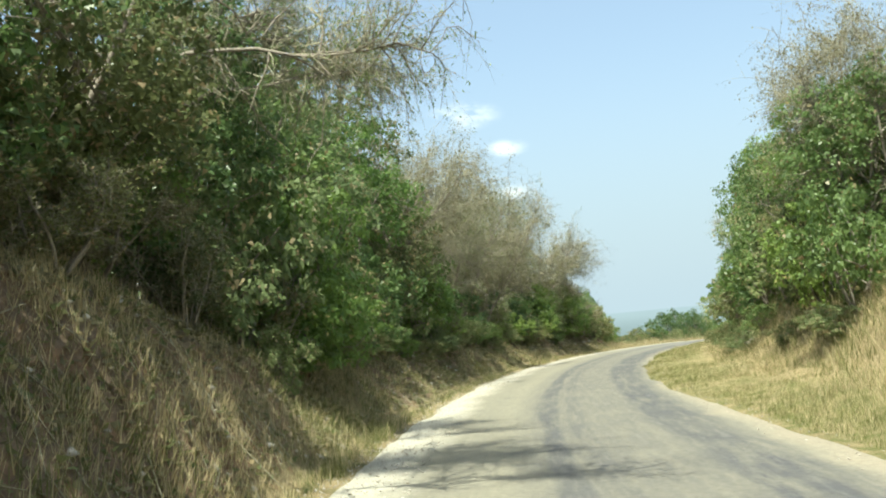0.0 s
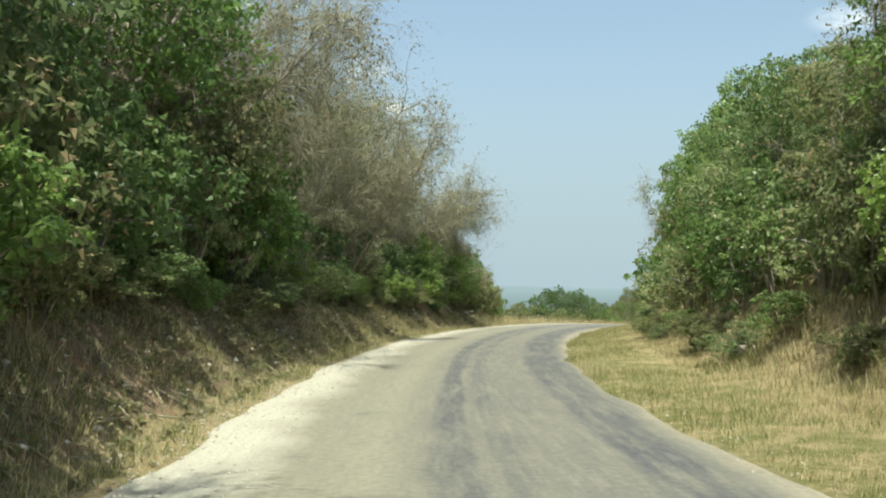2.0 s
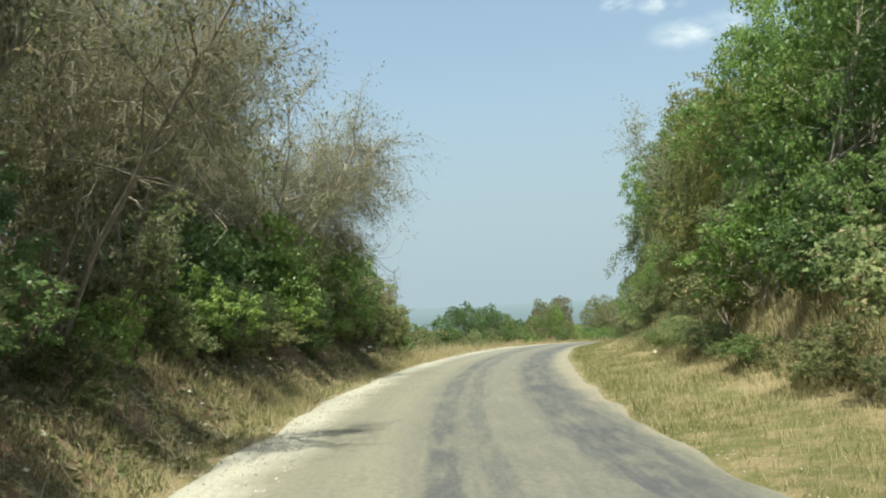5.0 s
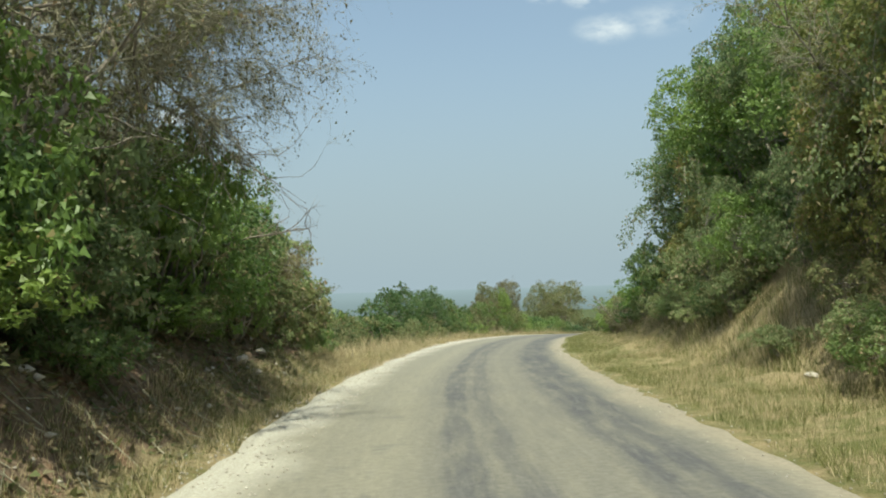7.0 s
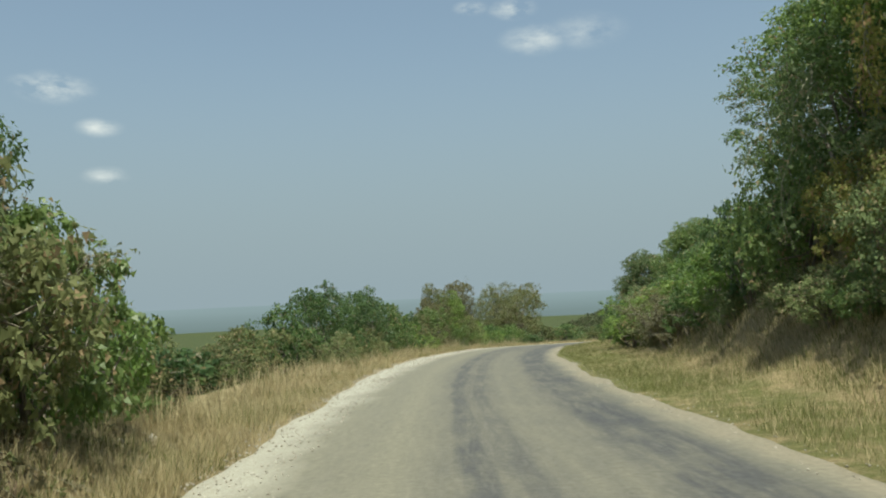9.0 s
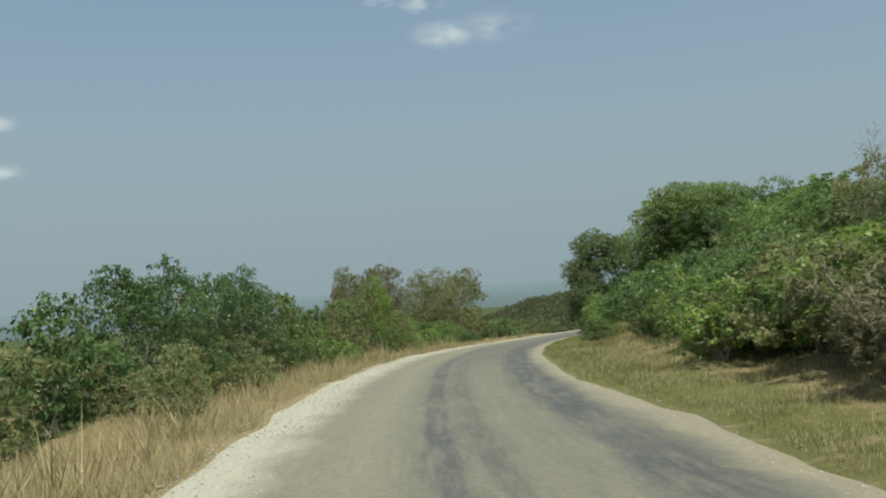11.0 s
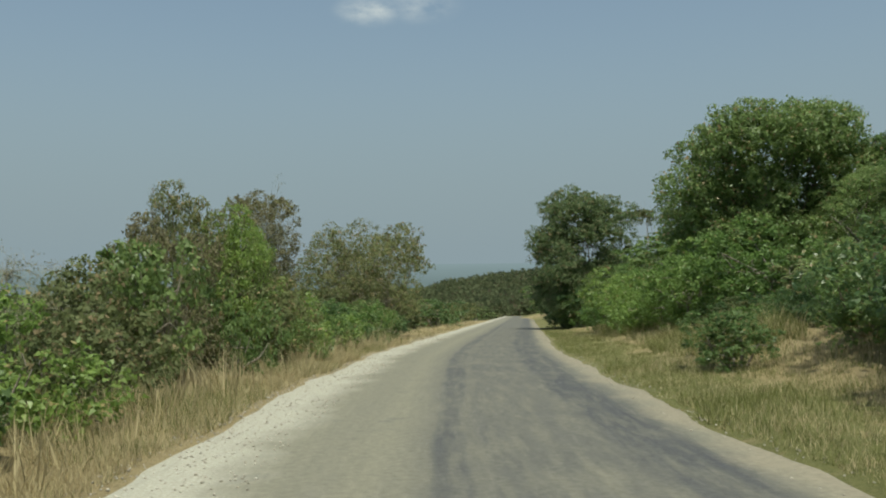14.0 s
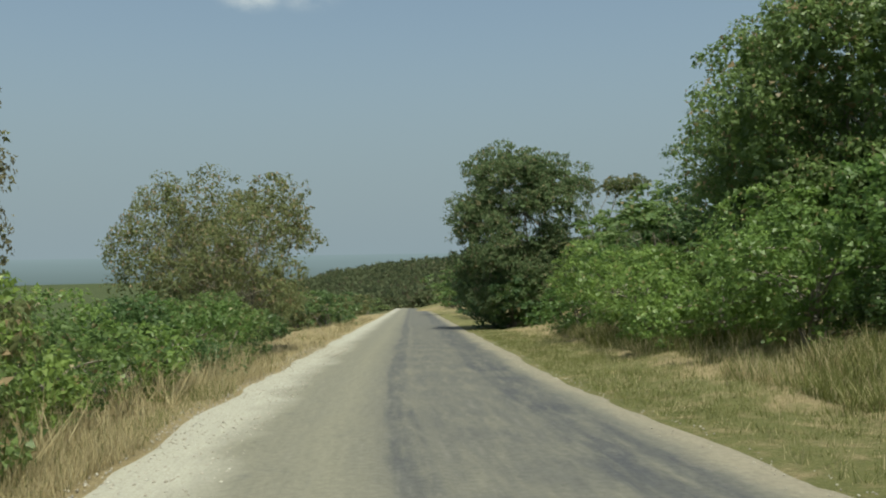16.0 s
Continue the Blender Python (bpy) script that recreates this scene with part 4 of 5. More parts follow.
def plant_right_bank():
    leaves = [GREEN, BRIGHT, OLIVE, GREEN, PALE, BRIGHT]
    for k, s in enumerate(np.arange(28, 104, 4.7)):
        top = wall_top_right(s) - 3.7
        if s > 64:
            place("overhanging_tree", k, s, (12.2 if s < 78 else 13.2) + random.uniform(-0.3, 0.4), top / (6.9 if s < 96 else 8.4), 0.95, YELLOW if 72 < s < 80 else [BRIGHT, PALE, BRIGHT][k % 3], LABEL["overhanging_tree"])
        else:
            kind = "draped_tree" if k % 2 else "hillside_tree"
            place(kind, k // 2, s, 11.6 + random.uniform(-0.4, 0.6), top / 5.3, 1.0, leaves[k % 6], LABEL[kind])
    for k, s in enumerate(np.arange(26, 106, 3.3)):
        if s < 66:
            place("shrub", k, s, 9.2 + random.uniform(-0.3, 0.4), random.uniform(0.8, 1.3), 0.95, [GREEN, BRIGHT, OLIVE, PALE, GREEN][k % 5], LABEL["shrub"])
        else:
            place("shrub", k, s, 11.6 + random.uniform(-0.3, 0.4), random.uniform(0.6, 0.95), 0.85, [GREEN, DARK, OLIVE, GREEN][k % 4], LABEL["shrub"])
    for k, s in enumerate(np.arange(26, 104, 8.0)):
        place("far_hillside_tree", k, s, 15.6, (wall_top_right(s) - 4.3) / 5.6, 1.3, leaves[(k + 1) % 6], LABEL["hillside_tree"])
    for k, s in enumerate(np.arange(27, 104, 4.1)):
        if s < 66 or k % 3 == 0:
            place("shrub", k + 1, s + random.uniform(-1, 1), 8.3 + random.uniform(-0.3, 0.4), random.uniform(0.22, 0.4), random.uniform(0.4, 0.6), [PALE, OLIVE, GREEN][k % 3], "low pale shrub among dry grass on the bank")
    for k, s in enumerate((71.0, 76.4)):
        place("round_shrub", k, s, 10.2, random.uniform(0.5, 0.7), random.uniform(0.6, 0.8), [PALE, OLIVE][k], LABEL["round_shrub"])
    # creepers hanging down the face of the cut, and the pale scrub at its foot
    for k, (s, d, high, wide, leaf) in enumerate(((68.0, 10.2, 0.6, 0.5, PALE), (72.5, 9.9, 0.7, 0.52, YELLOW), (76.5, 10.0, 0.66, 0.5, YELLOW), (80.5, 10.1, 0.55, 0.5, PALE), (84.5, 9.7, 0.56, 0.5, BRIGHT), (87.5, 9.7, 0.62, 0.5, PALE), (90.5, 9.6, 0.58, 0.5, YELLOW), (93.5, 9.8, 0.5, 0.45, PALE))):
        place("draped_tree", k, s, d, high, wide, leaf, LABEL["draped_tree"])
    for k, s in enumerate(np.arange(67, 97, 1.7)):
        if 77 < s < 82.5:
            continue
        place("round_shrub", k, s, 8.7 + random.uniform(-0.4, 0.5), random.uniform(0.3, 0.5), random.uniform(0.42, 0.6), [PALE, OLIVE, PALE, GREEN][k % 4], "low pale scrub spreading over the foot of the bank")
    place("bare_tree", 0, 33.0, 10.6, 1.05, 0.95, BROWN, LABEL["bare_tree"], 120)
    place("bare_tree", 2, 29.5, 11.2, 1.0, 0.95, BROWN, LABEL["bare_tree"], 10)
    place("bare_tree", 1, 76.0, 11.4, 0.85, 0.8, PALE, LABEL["bare_tree"], 10)
    # the dark overhanging tree at the end of the cutting
    place("overhanging_tree", 0, 93.0, 12.0, 0.92, 0.95, BRIGHT, LABEL["overhanging_tree"], 200)
    place("overhanging_tree", 1, 97.0, 11.2, 0.74, 0.86, GREEN, LABEL["overhanging_tree"], 80)
    for k, (s, d, high, wide) in enumerate(((98.5, 9.6, 1.25, 0.85), (101.0, 9.2, 1.0, 0.8), (103.5, 8.9, 0.75, 0.8), (106.0, 8.4, 0.55, 0.7))):
        place("shrub", k, s, d, high, wide, [GREEN, DARK, BRIGHT, GREEN][k], LABEL["shrub"])
    for k, (s, d, high, wide) in enumerate(((88.5, 9.5, 0.85, 0.8), (91.0, 9.3, 0.95, 0.85), (93.6, 9.6, 0.9, 0.75), (84.5, 9.4, 0.6, 0.7))):
        place("round_shrub", k, s, d, high, wide, [PALE, PALE, YELLOW, OLIVE][k], "rounded pale green shrub on the bank above the verge")


def plant_right_slope():
    for k in range(26):
        s = 119 + k * 1.75
        low = 0.5 if s > 146 else 1.0
        place("round_shrub", k, s, 10.4 + random.uniform(-0.8, 1.4) + (1.2 if s > 146 else 0), random.uniform(0.75, 1.15) * low, random.uniform(0.95, 1.3) * (0.7 if s > 146 else 1), [GREEN, DARK, BRIGHT, OLIVE, DARK][k % 5], LABEL["round_shrub"], sink=0.15)
    for k in range(12):
        place("shrub", k + 2, 108 + k * 1.3, 9.4 + random.uniform(-0.4, 2.2), random.uniform(0.55, 0.85), random.uniform(0.9, 1.2), [BRIGHT, GREEN, OLIVE][k % 3], LABEL["shrub"], sink=0.15)
    for k in range(44):
        s = random.uniform(110, 168)
        place("far_shrub", k, s, random.uniform(13, 32), random.uniform(0.8, 1.2) * (0.6 if s > 146 else 1), random.uniform(1.3, 1.8), [GREEN, DARK, GREEN, OLIVE, DARK][k % 5], LABEL["shrub"], sink=0.15)
    for k, (s, d, top, leaf) in enumerate(((109.5, 12.0, 5.2, OLIVE), (114, 13.0, 5.4, GREEN), (119, 13.2, 5.4, OLIVE), (124, 13.4, 5.6, GREEN), (129, 13.6, 6.0, BRIGHT), (134, 14.0, 6.6, GREEN), (140, 14.5, 7.0, DARK))):
        stand("hillside_tree", k, s, d, top, 0.85, leaf, "bushy olive-green tree among the slope shrubs")
    place("bare_tree", 1, 115.5, 11.4, 0.52, 0.3, OLIVE, LABEL["bare_tree"])
    place("dry_thicket", 0, 109.0, 8.4, 0.75, 1.1, BROWN, LABEL["dry_thicket"])
    place("dry_thicket", 1, 112.0, 9.0, 0.75, 1.1, PALE, LABEL["dry_thicket"])
    place("shrub", 0, 118.0, 7.9, 0.75, 0.9, BRIGHT, LABEL["shrub"])
    place("shrub", 3, 147.0, 7.6, 0.5, 0.75, GREEN, LABEL["shrub"])
    # the great tree and the thicket at its foot
    great = "tall dense green tree standing over roadside bushes"
    place("great_tree", 0, 174, 16.3, 0.92, 1.0, GREEN, great, 30)
    place("great_tree", 0, 171, 24.0, 0.66, 0.95, GREEN, great, 150)
    place("tree", 2, 181, 15.5, 0.95, 1.2, DARK, LABEL["tree"])
    place("tree", 1, 166, 19.0, 0.6, 0.9, GREEN, LABEL["tree"])
    for k, (s, d, high, wide) in enumerate(((165, 10.5, 1.15, 1.4), (169, 10, 1.1, 1.4), (174, 9.6, 1.2, 1.5), (179, 9.3, 1.2, 1.4), (184, 8.8, 1.0, 1.3), (163, 13, 1.3, 1.5), (171, 13, 1.5, 1.6), (186, 11, 1.3, 1.4))):
        place("round_shrub", k, s, d, high * 0.95, wide, BRIGHT, LABEL["round_shrub"])
    place("umbrella_tree", 0, 221.0, 17.4, 1.16, 1.35, OLIVE, "flat-topped thorn tree with bare forked stems", 20)
    place("creeper_tree", 0, 203.5, 8.0, 1.11, 1.2, PALE, "dark creeper-covered tree beside the road")
    place("round_shrub", 0, 200.5, 7.6, 1.15, 1.1, GREEN, LABEL["round_shrub"])
    place("round_shrub", 3, 204.0, 6.9, 1.05, 0.9, DARK, LABEL["round_shrub"])
    place("tree", 3, 207.0, 10.6, 0.72, 0.9, DARK, LABEL["tree"])
    for k in range(46):
        kind = "far_shrub" if k % 3 else "far_tree"
        place(kind, k, random.uniform(190, 330), 7.5 + random.random() * 16, random.uniform(0.7, 1.3) if k % 3 else random.uniform(0.5, 0.8), random.uniform(1.0, 1.6), [GREEN, DARK, OLIVE][k % 3], LABEL[kind])


def plant_left_slope():
    # along, across, height of the top over the road, half width
    near = ((110, -9.4, 1.2, 1.1, OLIVE), (113.5, -8.8, 1.9, 1.1, OLIVE), (117.2, -8.2, 2.9, 1.1, GREEN), (121, -7.7, 3.8, 1.1, GREEN),
            (125, -7.5, 4.3, 1.2, DARK), (128.8, -6.7, 4.0, 1.0, DARK), (131.8, -6.5, 3.3, 1.0, GREEN), (134.6, -6.1, 2.8, 0.9, GREEN),
            (137.2, -5.9, 2.1, 0.9, BRIGHT), (139.6, -6.1, 1.9, 0.9, OLIVE), (142, -6.3, 2.7, 0.95, OLIVE), (144.4, -6.4, 3.3, 0.9, GREEN), (147, -6.5, 4.1, 0.9, BROWN), (152.5, -6, 3.2, 1.1, OLIVE),
            (154, -5.8, 2.5, 1.1, GREEN), (157, -6, 2.2, 1.1, BRIGHT), (160, -6.1, 2.1, 1.1, GREEN), (163.5, -5.9, 2.1, 1.2, BRIGHT),
            (167, -5.8, 2.0, 1.2, GREEN), (170.5, -5.6, 2.1, 1.1, BRIGHT), (174, -5.7, 2.2, 1.1, GREEN), (177.5, -5.8, 2.2, 1.1, GREEN))
    for k, (s, d, top, wide, leaf) in enumerate(near):
        kind = "round_shrub" if k % 3 == 0 or s > 152 else "shrub"
        if top > 3.6:
            stand("hillside_tree", k, s, d, top, wide * 0.62, leaf, "dense bushy tree with dry brown leaves in the hedge" if leaf == BROWN else "dense bushy green tree in the roadside hedge")
        else:
            stand(kind, k, s, d, top, wide, leaf, LABEL[kind])
    for k, s in enumerate(np.arange(116, 134, 1.9)):
        stand("round_shrub" if k % 2 else "shrub", k, s, -6.2 + random.uniform(-0.3, 0.3), random.uniform(1.2, 1.9), random.uniform(0.6, 0.8), [OLIVE, PALE, OLIVE, GREEN][k % 4], "low olive shrub in front of the hedge")
    for k in range(26):
        s = random.uniform(98, 180)
        place("far_shrub", k, s - 30 if 124 < s < 152 else s, random.uniform(-20, -11), random.uniform(0.7, 1.0), random.uniform(1.3, 1.8), [GREEN, OLIVE, DARK][k % 3], LABEL["shrub"], sink=0.2)
    stand("tree", 1, 157.6, -6.8, 6.0, 0.66, BROWN, "small round tree with dry brown-olive leaves beside a green bush")
    stand("hillside_tree", 1, 154.8, -6.8, 4.4, 0.6, OLIVE, "olive-green bushy tree in the roadside hedge")
    stand("hillside_tree", 2, 152.0, -6.2, 4.7, 0.6, BRIGHT, "dense bushy green tree in the roadside hedge")
    stand("round_shrub", 1, 148.0, -5.2, 2.6, 0.7, GREEN, LABEL["round_shrub"])
    stand("round_shrub", 2, 155.6, -5.6, 2.8, 0.8, OLIVE, LABEL["round_shrub"])
    stand("tree", 2, 151.4, -7.4, 5.4, 0.5, OLIVE, "small tree with thin dull olive leaves in the hedge")
    place("bare_tree", 0, 157.0, -7.0, 0.76, 0.4, OLIVE, LABEL["bare_tree"])
    place("bare_tree", 2, 144.0, -8.0, 0.42, 0.5, OLIVE, LABEL["bare_tree"])
    place("dome_tree", 0, 181.5, -6.3, 1.13, 1.02, OLIVE, "rounded olive-brown tree with many thin grey stems")
    for k in range(40):
        kind = "far_shrub" if k % 4 else "far_tree"
        place(kind, k, random.uniform(190, 330), -5.6 - random.random() * 16, random.uniform(0.6, 1.2) if k % 4 else random.uniform(0.4, 0.6), random.uniform(1.0, 1.5), [GREEN, DARK, OLIVE][k % 3], LABEL[kind])


plant_left_bank()
plant_right_bank()
plant_right_slope()
plant_left_slope()


# ---- single things on the banks ----
def boulder(s, d, size, label, seed):
    """A rounded, slightly broken stone half sunk in the ground."""
    rng = np.random.default_rng(seed)
    bm = bmesh.new()
    bmesh.ops.create_icosphere(bm, subdivisions=3, radius=size)
    shift = Vector(rng.uniform(0, 50, 3))
    for v in bm.verts:
        way = v.co.normalized()
        v.co = v.co * (1 + 0.28 * noise.noise(way * 1.3 + shift) + 0.09 * noise.noise(way * 4 + shift))
        v.co.x, v.co.z = v.co.x * 1.25, v.co.z * 0.62
    me = bpy.data.meshes.new("boulder")
    bm.to_mesh(me)
    bm.free()
    me.materials.append(STONE)
    ob = new("boulder", me)
    x, y = from_road(np.array([s]), np.array([d]))
    ob.matrix_basis = pose(x[0], y[0], land(x, y)[0][0] + size * 0.2, 6, -5, seed * 47)
    return tagged(ob, label, "stone", "stones on the banks")


boulder(38.6, 8.4, 0.36, "broad pale stone lying in the dry verge grass", 1)
boulder(74.3, 7.8, 0.12, "small pale stone at the foot of the bank", 2)
for k, (s, d, size) in enumerate(((77.4, -4.35, 0.15), (77.9, -4.4, 0.12), (76.0, -3.95, 0.14), (76.5, -3.75, 0.10), (79.0, -4.2, 0.12))):
    boulder(s, d, size, "pale yellowish stone on the bare earth bank", 5 + k)


def dead_snag(s, d, tip_s, tip_d, tip_h):
    """A leafless dead tree with one forked limb held out towards the road."""
    rng = np.random.default_rng(77)
    x, y = from_road(np.array([s, tip_s]), np.array([d, tip_d]))
    z = land(x[:1], y[:1])[0][0]
    tip = np.array([x[1] - x[0], y[1] - y[0], tip_h + float(np.interp(tip_s, RUN, AXIS[:, 2])) - z])
    base = new("dead_tree")
    base.location = (x[0], y[0], z)
    stem = limb(rng, (0, 0, -0.3), (tip[0] * 0.1, tip[1] * 0.1, 1), tip[2] * 0.95, 0.07, 5, 0.08, 0.05)
    fork = np.array(stem[-2][3:6])
    arm = limb(rng, fork, tip - fork + np.array([0, 0, 0.35]), np.linalg.norm(tip - fork) * 1.03, 0.04, 6, 0.08, -0.02)
    crest = limb(rng, fork, (tip[0] * 0.3, tip[1] * 0.3, 1.6), 1.9, 0.035, 5, 0.15, 0.03)
    mesh_object("trunk", *tubes(stem + arm + crest, 6), BARK, base, True)
    two = spread(rng, arm[2:] + crest[1:], 0.0, 26, 0.8, 0.014, 4, 0.25, 0.06, 0.6)
    tagged(mesh_object("twig_mass", *tubes(two, 4), BARK, base), kind="stuff")
    tagged(mesh_object("fine_twig_mass", *spikes(spread(rng, two, 0.0, 160, 0.28, 0.006, 1, 0.2, 0.02, 0.8)), BARK, base), kind="stuff")
    return tagged(base, "leafless dead tree with a forked limb over the verge", "tree", "roadside trees")


dead_snag(78.4, -5.4, 77.0, -2.6, 4.3)


def hanging_vine(s, d, top, low, leaf, seed):
    """A loose rope of creeper that hangs from the trees down the face of the cut."""
    rng = np.random.default_rng(seed)
    x, y = from_road(np.array([s]), np.array([d]))
    road_z = float(np.interp(s, RUN, AXIS[:, 2]))
    base = new("hanging_vine")
    base.location = (x[0], y[0], road_z + low)
    segs = []
    for k in range(4):
        start = np.array([rng.normal() * 0.35, rng.normal() * 0.35, top - low + rng.uniform(-0.4, 0.3)])
        strand = limb(rng, start, (rng.normal() * 0.25, rng.normal() * 0.25, -1), (top - low) * rng.uniform(0.8, 1.1), 0.02, 12, 0.22, -0.05)
        mesh_object("stem", *tubes(strand, 5), TWIG, base, True)
        segs += strand
    n = 1500
    pick = np.array(segs)[rng.integers(0, len(segs), n)]
    at = pick[:, :3] + (pick[:, 3:6] - pick[:, :3]) * rng.random((n, 1)) + rng.normal(size=(n, 3)) * 0.16
    size = rng.uniform(0.07, 0.14, n)
    ob = mesh_object("leaves", *leaf_points(at, rng.normal(size=(n, 3)) * 0.6 + np.array([0, 0, -1.0]), size, size * 0.75, rng, rng.normal(size=(n, 3))), leaf, base)
    tagged(ob, "small yellowing creeper leaves")
    return tagged(base, "loose hanging creeper with yellowing leaves over the bank", "vine", "creepers on the cut bank")


for k, (s, d, top, low) in enumerate(((71.5, 9.3, 7.4, 3.6), (74.5, 9.2, 7.8, 3.2), (77.5, 9.3, 7.2, 3.4), (90.5, 9.2, 7.0, 3.4), (93.0, 9.1, 7.6, 3.0), (95.0, 9.0, 7.2, 3.4))):
    hanging_vine(s, d, top, low, [YELLOW, PALE][k % 2], 200 + k)


# ---- grass ----
def build_grass(name, count, s0, s1, d0, d1, tall, green, label, seed, gather=0.6, fine=1.0):
    """Blades in loose tufts over a strip beside the road, as one carpet."""
    rng = np.random.default_rng(seed)
    tufts = count // 7
    s = np.repeat(rng.uniform(s0, s1, tufts), 7) + rng.normal(size=tufts * 7) * 0.07
    d = np.repeat(rng.uniform(d0, d1, tufts), 7) + rng.normal(size=tufts * 7) * 0.07
    thick = rough(s, d, 2.2, seed)
    low, high = road_edges(s)
    keep = (thick > rng.uniform(-1.0, gather - 0.4, len(s))) & ((d < low + 0.04) | (d > high - 0.06))
    s, d = s[keep], d[keep]
    x, y = from_road(s, d)
    z = land(x, y)[0]
    n = len(s)
    h = tall * rng.uniform(0.4, 1.25, n) * (0.75 + 0.4 * rough(s, d, 3.1, seed + 1) + 0.22 * rough(s, d, 0.8, seed + 2))
    a = rng.uniform(0, 2 * np.pi, n)
    lean = rng.uniform(0.2, 1.1, n) * h
    w = np.clip(0.0045 + 0.007 * h, 0, 0.010) * (1 + s / 500) * fine
    root = np.stack([x, y, z - 0.02], 1)
    side = np.stack([-np.sin(a), np.cos(a), np.zeros(n)], 1)
    tip = root + np.stack([np.cos(a) * lean, np.sin(a) * lean, h], 1)
    v = np.stack([root - side * w[:, None], root + side * w[:, None], tip], 1).reshape(-1, 3)
    ob = mesh_object(name, v, np.arange(3 * n).reshape(-1, 3), GRASS)
    share = np.repeat(np.full(n, green) if not callable(green) else green(s, d), 3)
    ob.data.attributes.new("green", "FLOAT", "POINT").data.foreach_set("value", share.astype(np.float32))
    return tagged(ob, label, "grass", kind="stuff")


build_grass("verge_grass", 400000, 0, 150, 4.0, 8.6, 0.22, lambda s, d: np.interp(s, [80, 98, 130, 150], [0.85, 1.0, 1.0, 0.88]) * np.clip(0.92 - (d - 4.6) * 0.17, 0.25, 0.9), "short green and straw-coloured grass on the road verge", 1, 1.9, 0.75)
build_grass("verge_grass", 110000, 140, 200, 4.6, 9.8, 0.17, lambda s, d: np.clip(0.92 - (d - 4.8) * 0.12, 0.3, 0.92), "green and dry grass along the verge", 2, 1.9)
build_grass("bank_grass", 90000, 4, 108, 7.0, 10.6, 0.28, 0.42, "tall dry straw grass on the cut bank", 3, 1.0)
build_grass("seeding_grass", 9000, 88, 172, -5.6, -3.6, 0.95, 0.0, "thin tall straw seed stalks in the dry grass", 10, 0.2)
build_grass("dry_grass", 440000, 84, 170, -7.0, -2.55, 0.33, lambda s, d: np.clip(0.2 + 0.3 * rough(s, d, 3.7, 41), 0, 0.5), "tall golden dry grass beside the gravel shoulder", 4, 1.6, 0.62)
build_grass("dry_grass", 20000, 168, 240, -6.5, -2.6, 0.45, 0.1, "dry golden grass along the road edge", 5, 1.5)
build_grass("straw_grass", 22000, 2, 30, -6.6, -3.0, 0.45, 0.2, "long bleached straw hanging over the roadside bank", 29, 0.2)
build_grass("bank_grass", 24000, 56, 88, -4.0, -2.6, 0.28, 0.3, "thin dry grass fringe under the shaded bank", 9, 0.6)
build_grass("bank_grass", 90000, 0, 57, -6.2, -2.6, 0.32, lambda s, d: np.clip(0.35 + (d + 4.2) * 0.5, 0.05, 0.6), "sparse dry grass on the earth bank", 6, 0.9)
build_grass("slope_grass", 40000, 106, 175, 8.0, 14.0, 0.38, 0.35, "dry and green grass between the shrubs", 7, 1.2)


build_grass("verge_tufts", 34000, 92, 190, 4.9, 9.5, 0.25, 0.8, "rough olive tufts scattered over the verge", 33, -0.1, 0.8)
build_grass("tussock_grass", 30000, 150, 186, 7.8, 10.5, 0.7, 0.75, "tall pale green grass tussocks below the roadside bushes", 18, 0.0)
build_grass("tussock_grass", 30000, 22, 106, 7.6, 9.6, 0.5, 0.45, "tall pale grass tussocks at the foot of the hillside", 8, -0.1)


# ---- stones and fallen leaves ----
def build_stones(name, count, s0, s1, d0, d1, small, large, label, seed, mat=None):
    rng = np.random.default_rng(seed)
    s, d = rng.uniform(s0, s1, count), rng.uniform(0, 1, count) ** 1.3 * (d1 - d0) + d0
    x, y = from_road(s, d)
    z = np.maximum(land(x, y)[0], np.where((d > -2.7) & (d < 4.6), road_height(s, d) - 0.004, -1e9))
    r = rng.uniform(small, large, count) ** 1.0
    base = np.array([(1, 0, 0), (0, 1, 0), (-1, 0, 0), (0, -1, 0), (0, 0, 0.7), (0, 0, -0.6)], float)
    v = base[None] * rng.uniform(0.6, 1.2, (count, 6, 1)) * r[:, None, None]
    a = rng.uniform(0, 6.28, count)
    c, sn = np.cos(a)[:, None], np.sin(a)[:, None]
    v = np.stack([v[..., 0] * c - v[..., 1] * sn + x[:, None], v[..., 0] * sn + v[..., 1] * c + y[:, None], v[..., 2] + z[:, None] + r[:, None] * 0.25], 2)
    f = np.array([(0, 1, 4), (1, 2, 4), (2, 3, 4), (3, 0, 4), (1, 0, 5), (2, 1, 5), (3, 2, 5), (0, 3, 5)])
    ob = mesh_object(name, v.reshape(-1, 3), (f[None] + np.arange(count)[:, None, None] * 6).reshape(-1, 3), mat or STONE)
    return tagged(ob, label, "gravel", kind="stuff")


build_stones("shoulder_gravel", 15000, 2, 185, -3.2, -1.4, 0.006, 0.03, "loose pale gravel along the road shoulder", 11)
build_stones("edge_gravel", 1800, 2, 185, 4.9, 4.0, 0.008, 0.028, "loose stones along the tarmac edge", 12)
build_stones("bank_stones", 800, 2, 88, -3.1, -6.0, 0.02, 0.10, "scattered pale stones on the earth bank", 13)
build_stones("earth_clods", 1400, 2, 88, -3.4, -6.6, 0.015, 0.07, "crumbled lumps of brown earth on the bank", 14, EARTH)


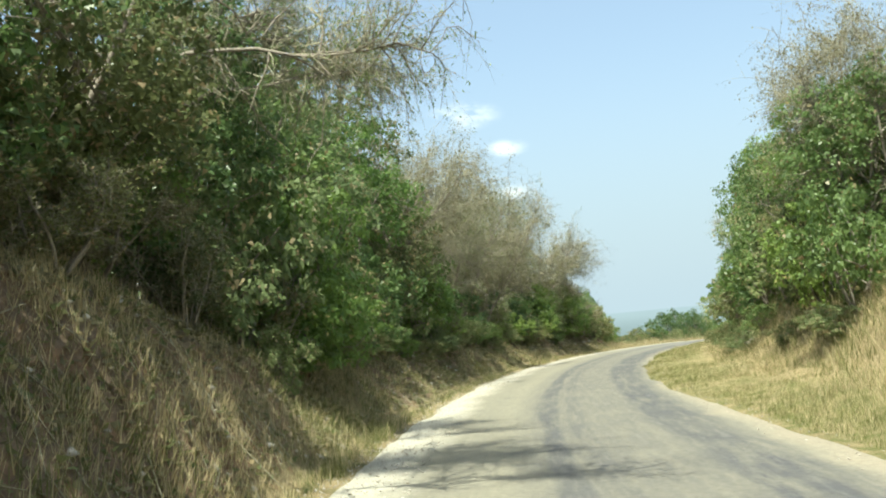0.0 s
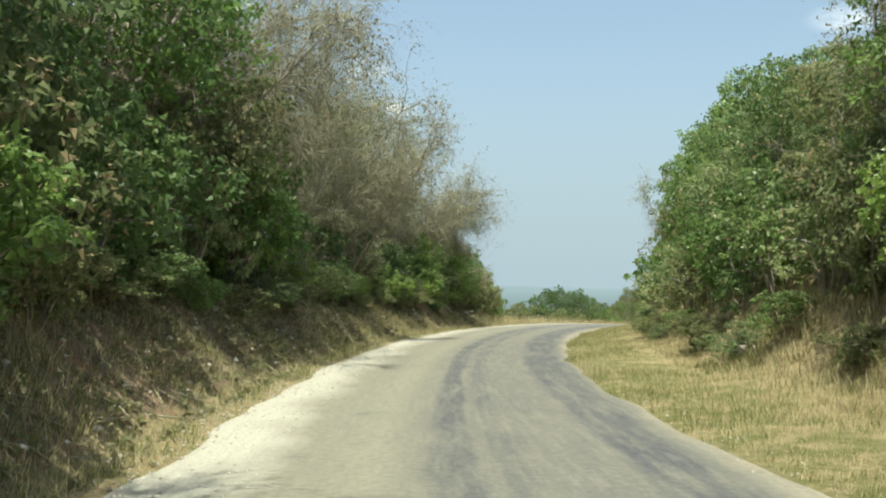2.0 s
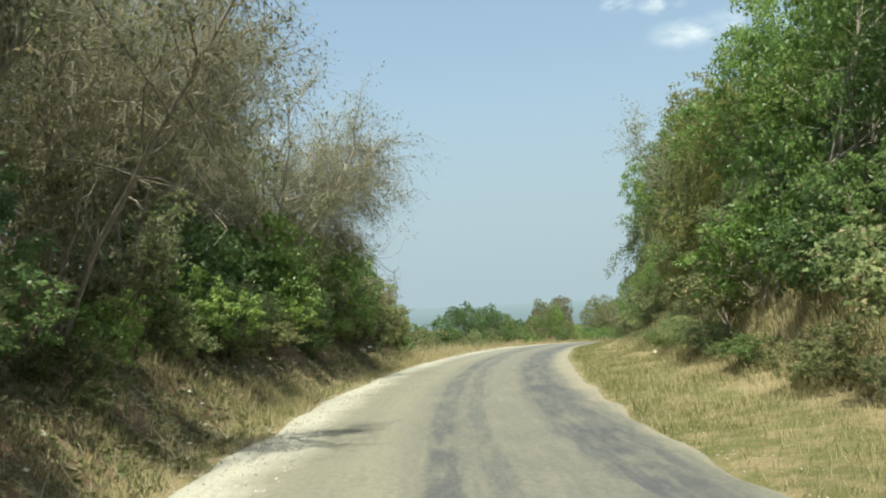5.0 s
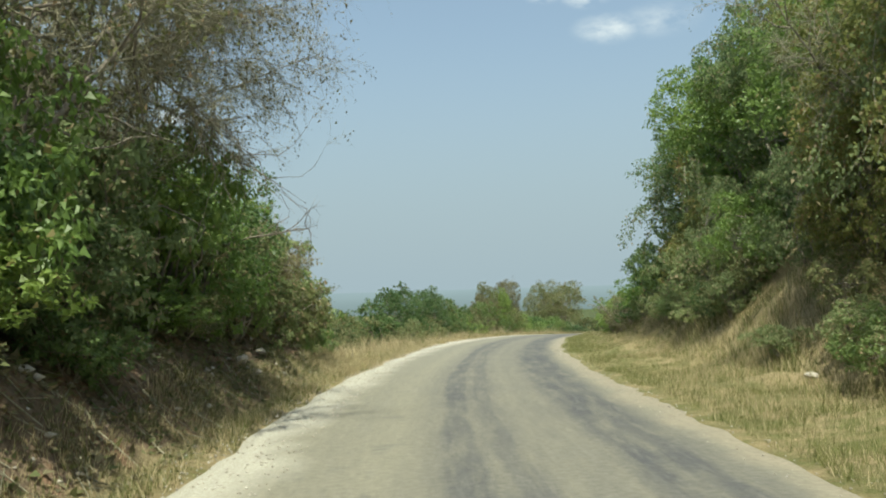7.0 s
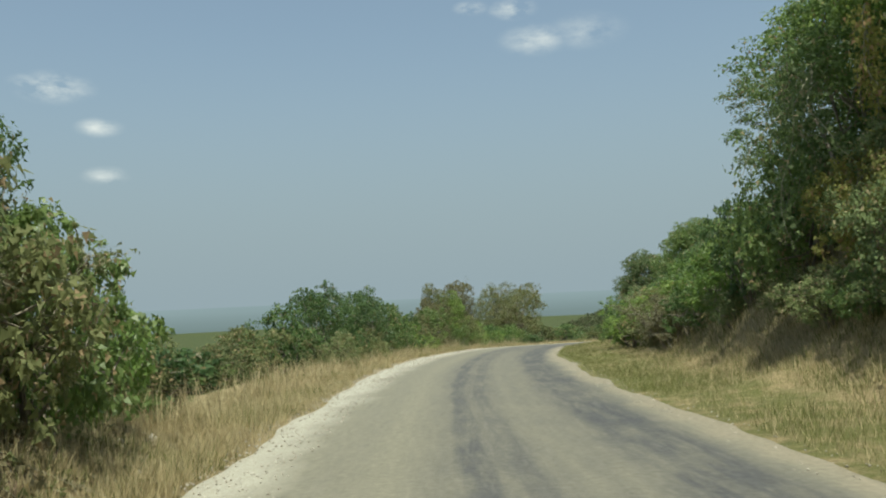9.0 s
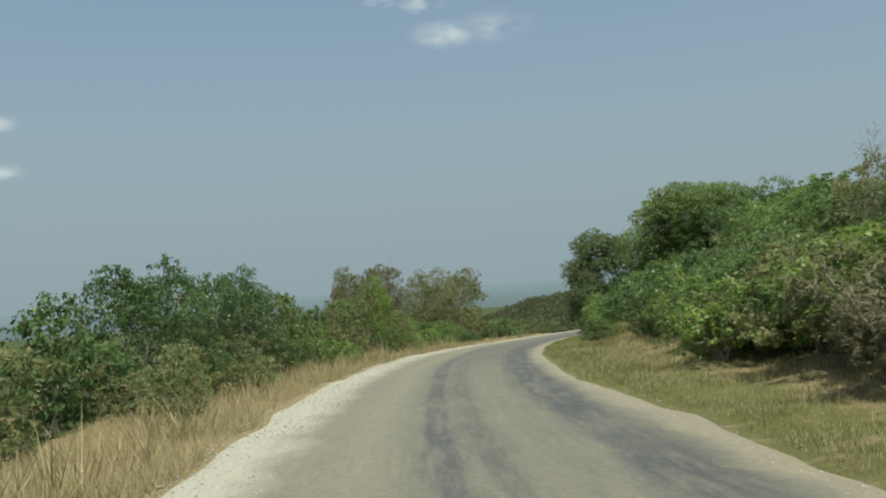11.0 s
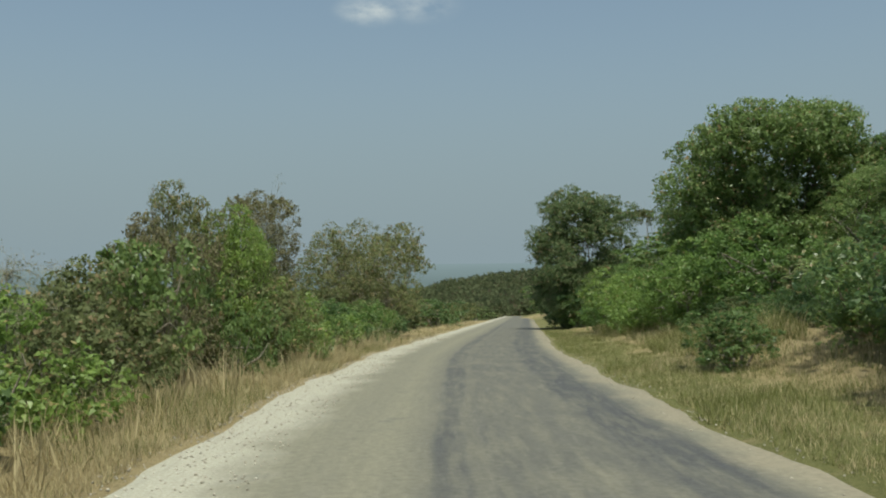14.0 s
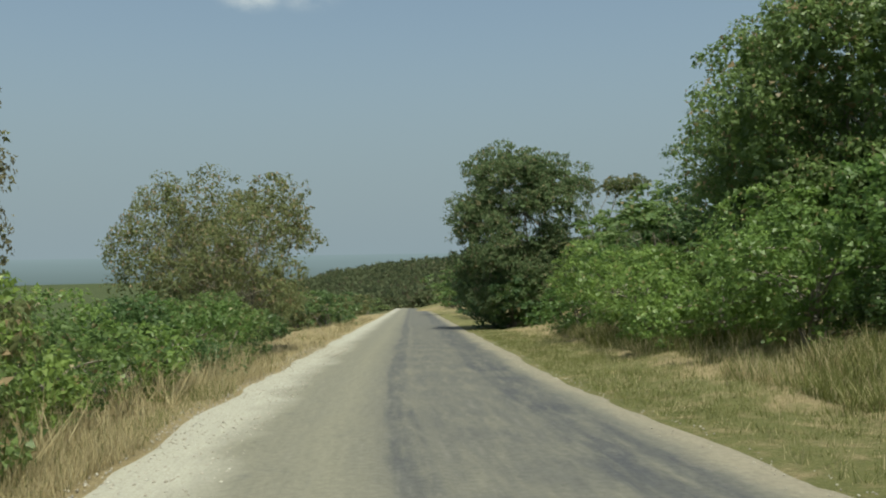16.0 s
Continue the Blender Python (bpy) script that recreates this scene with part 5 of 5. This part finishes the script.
def build_litter(name, n, s0, s1, mat, label, seed):
    rng = np.random.default_rng(seed)
    s, d = rng.uniform(s0, s1, n), rng.uniform(-7.0, -3.0, n)
    keep = rough(s, d, 1.3, seed) > rng.uniform(-1.0, 0.6, n)
    s, d = s[keep], d[keep]
    n = len(s)
    x, y = from_road(s, d)
    at = np.stack([x, y, land(x, y)[0] + 0.02], 1)
    way = rng.normal(size=(n, 3)) * np.array([1, 1, 0.45])
    size = rng.uniform(0.06, 0.17, n)
    ob = mesh_object(name, *leaf_points(at, way, size, size * 0.75, rng, rng.normal(size=(n, 3)) * 0.5 + np.array([0, 0, 1.0])), mat)
    return tagged(ob, label, "leaf litter", kind="stuff")


build_litter("leaf_litter", 84000, 0, 88, BROWN, "brown fallen leaves on the earth bank", 17)
build_litter("low_weeds", 26000, 2, 88, OLIVE, "small olive weeds and seedlings on the earth bank", 27)


def build_sticks():
    rng = np.random.default_rng(19)
    n = 2200
    s, d = rng.uniform(0, 88, n), rng.uniform(-6.8, -3.2, n)
    x, y = from_road(s, d)
    a, size = rng.uniform(0, 6.28, n), rng.uniform(0.2, 0.9, n)
    ex, ey = x + np.cos(a) * size, y + np.sin(a) * size
    segs = np.stack([x, y, land(x, y)[0] + 0.01, ex, ey, land(ex, ey)[0] + rng.uniform(0.01, 0.15, n), rng.uniform(0.005, 0.014, n), np.full(n, 0.003)], 1)
    ob = mesh_object("fallen_sticks", *tubes(segs, 4), TWIG)
    return tagged(ob, "thin dead sticks lying on the earth bank", "sticks", kind="stuff")


build_sticks()


# ---- the wooded ridge far ahead, and far scrub ----
def build_far_woods(name, count, spots, size, mat, label, seed):
    rng = np.random.default_rng(seed)
    x, y = spots(rng, count)
    z = land(x, y)[0]
    per = 60
    r = rng.uniform(0.6, 1.25, count) * size
    u = unit(rng.normal(size=(count, per, 3)))
    u[..., 2] = np.abs(u[..., 2])
    at = np.stack([x, y, z], 1)[:, None] + u * r[:, None, None] * rng.uniform(0.7, 1.05, (count, per, 1)) * np.array([1, 1, 1.15])
    at, way = at.reshape(-1, 3), (u * 0.5 + rng.normal(size=u.shape) * 0.7).reshape(-1, 3)
    length = np.repeat(r, per) * rng.uniform(0.18, 0.36, count * per)
    ob = mesh_object(name, *leaf_points(at, way, length, length * 0.9, rng, rng.normal(size=at.shape)), mat)
    return tagged(ob, label, "woods", kind="stuff")


def ridge_spots(rng, n):
    a, r = np.radians(rng.uniform(28, 80, n)), rng.uniform(230, 560, n)
    return 47 + np.sin(a) * r, 133 + np.cos(a) * r


def slope_spots(rng, n):
    s, d = rng.uniform(95, 330, n), -14 - 130 * rng.random(n) ** 1.5
    return from_road(s, d)


build_far_woods("ridge_woods", 4200, ridge_spots, 4.2, WOODS, "dense green woods covering the far ridge", 21)
build_far_woods("slope_scrub", 1100, slope_spots, 1.7, WOODS, "green scrub on the falling slope", 22)
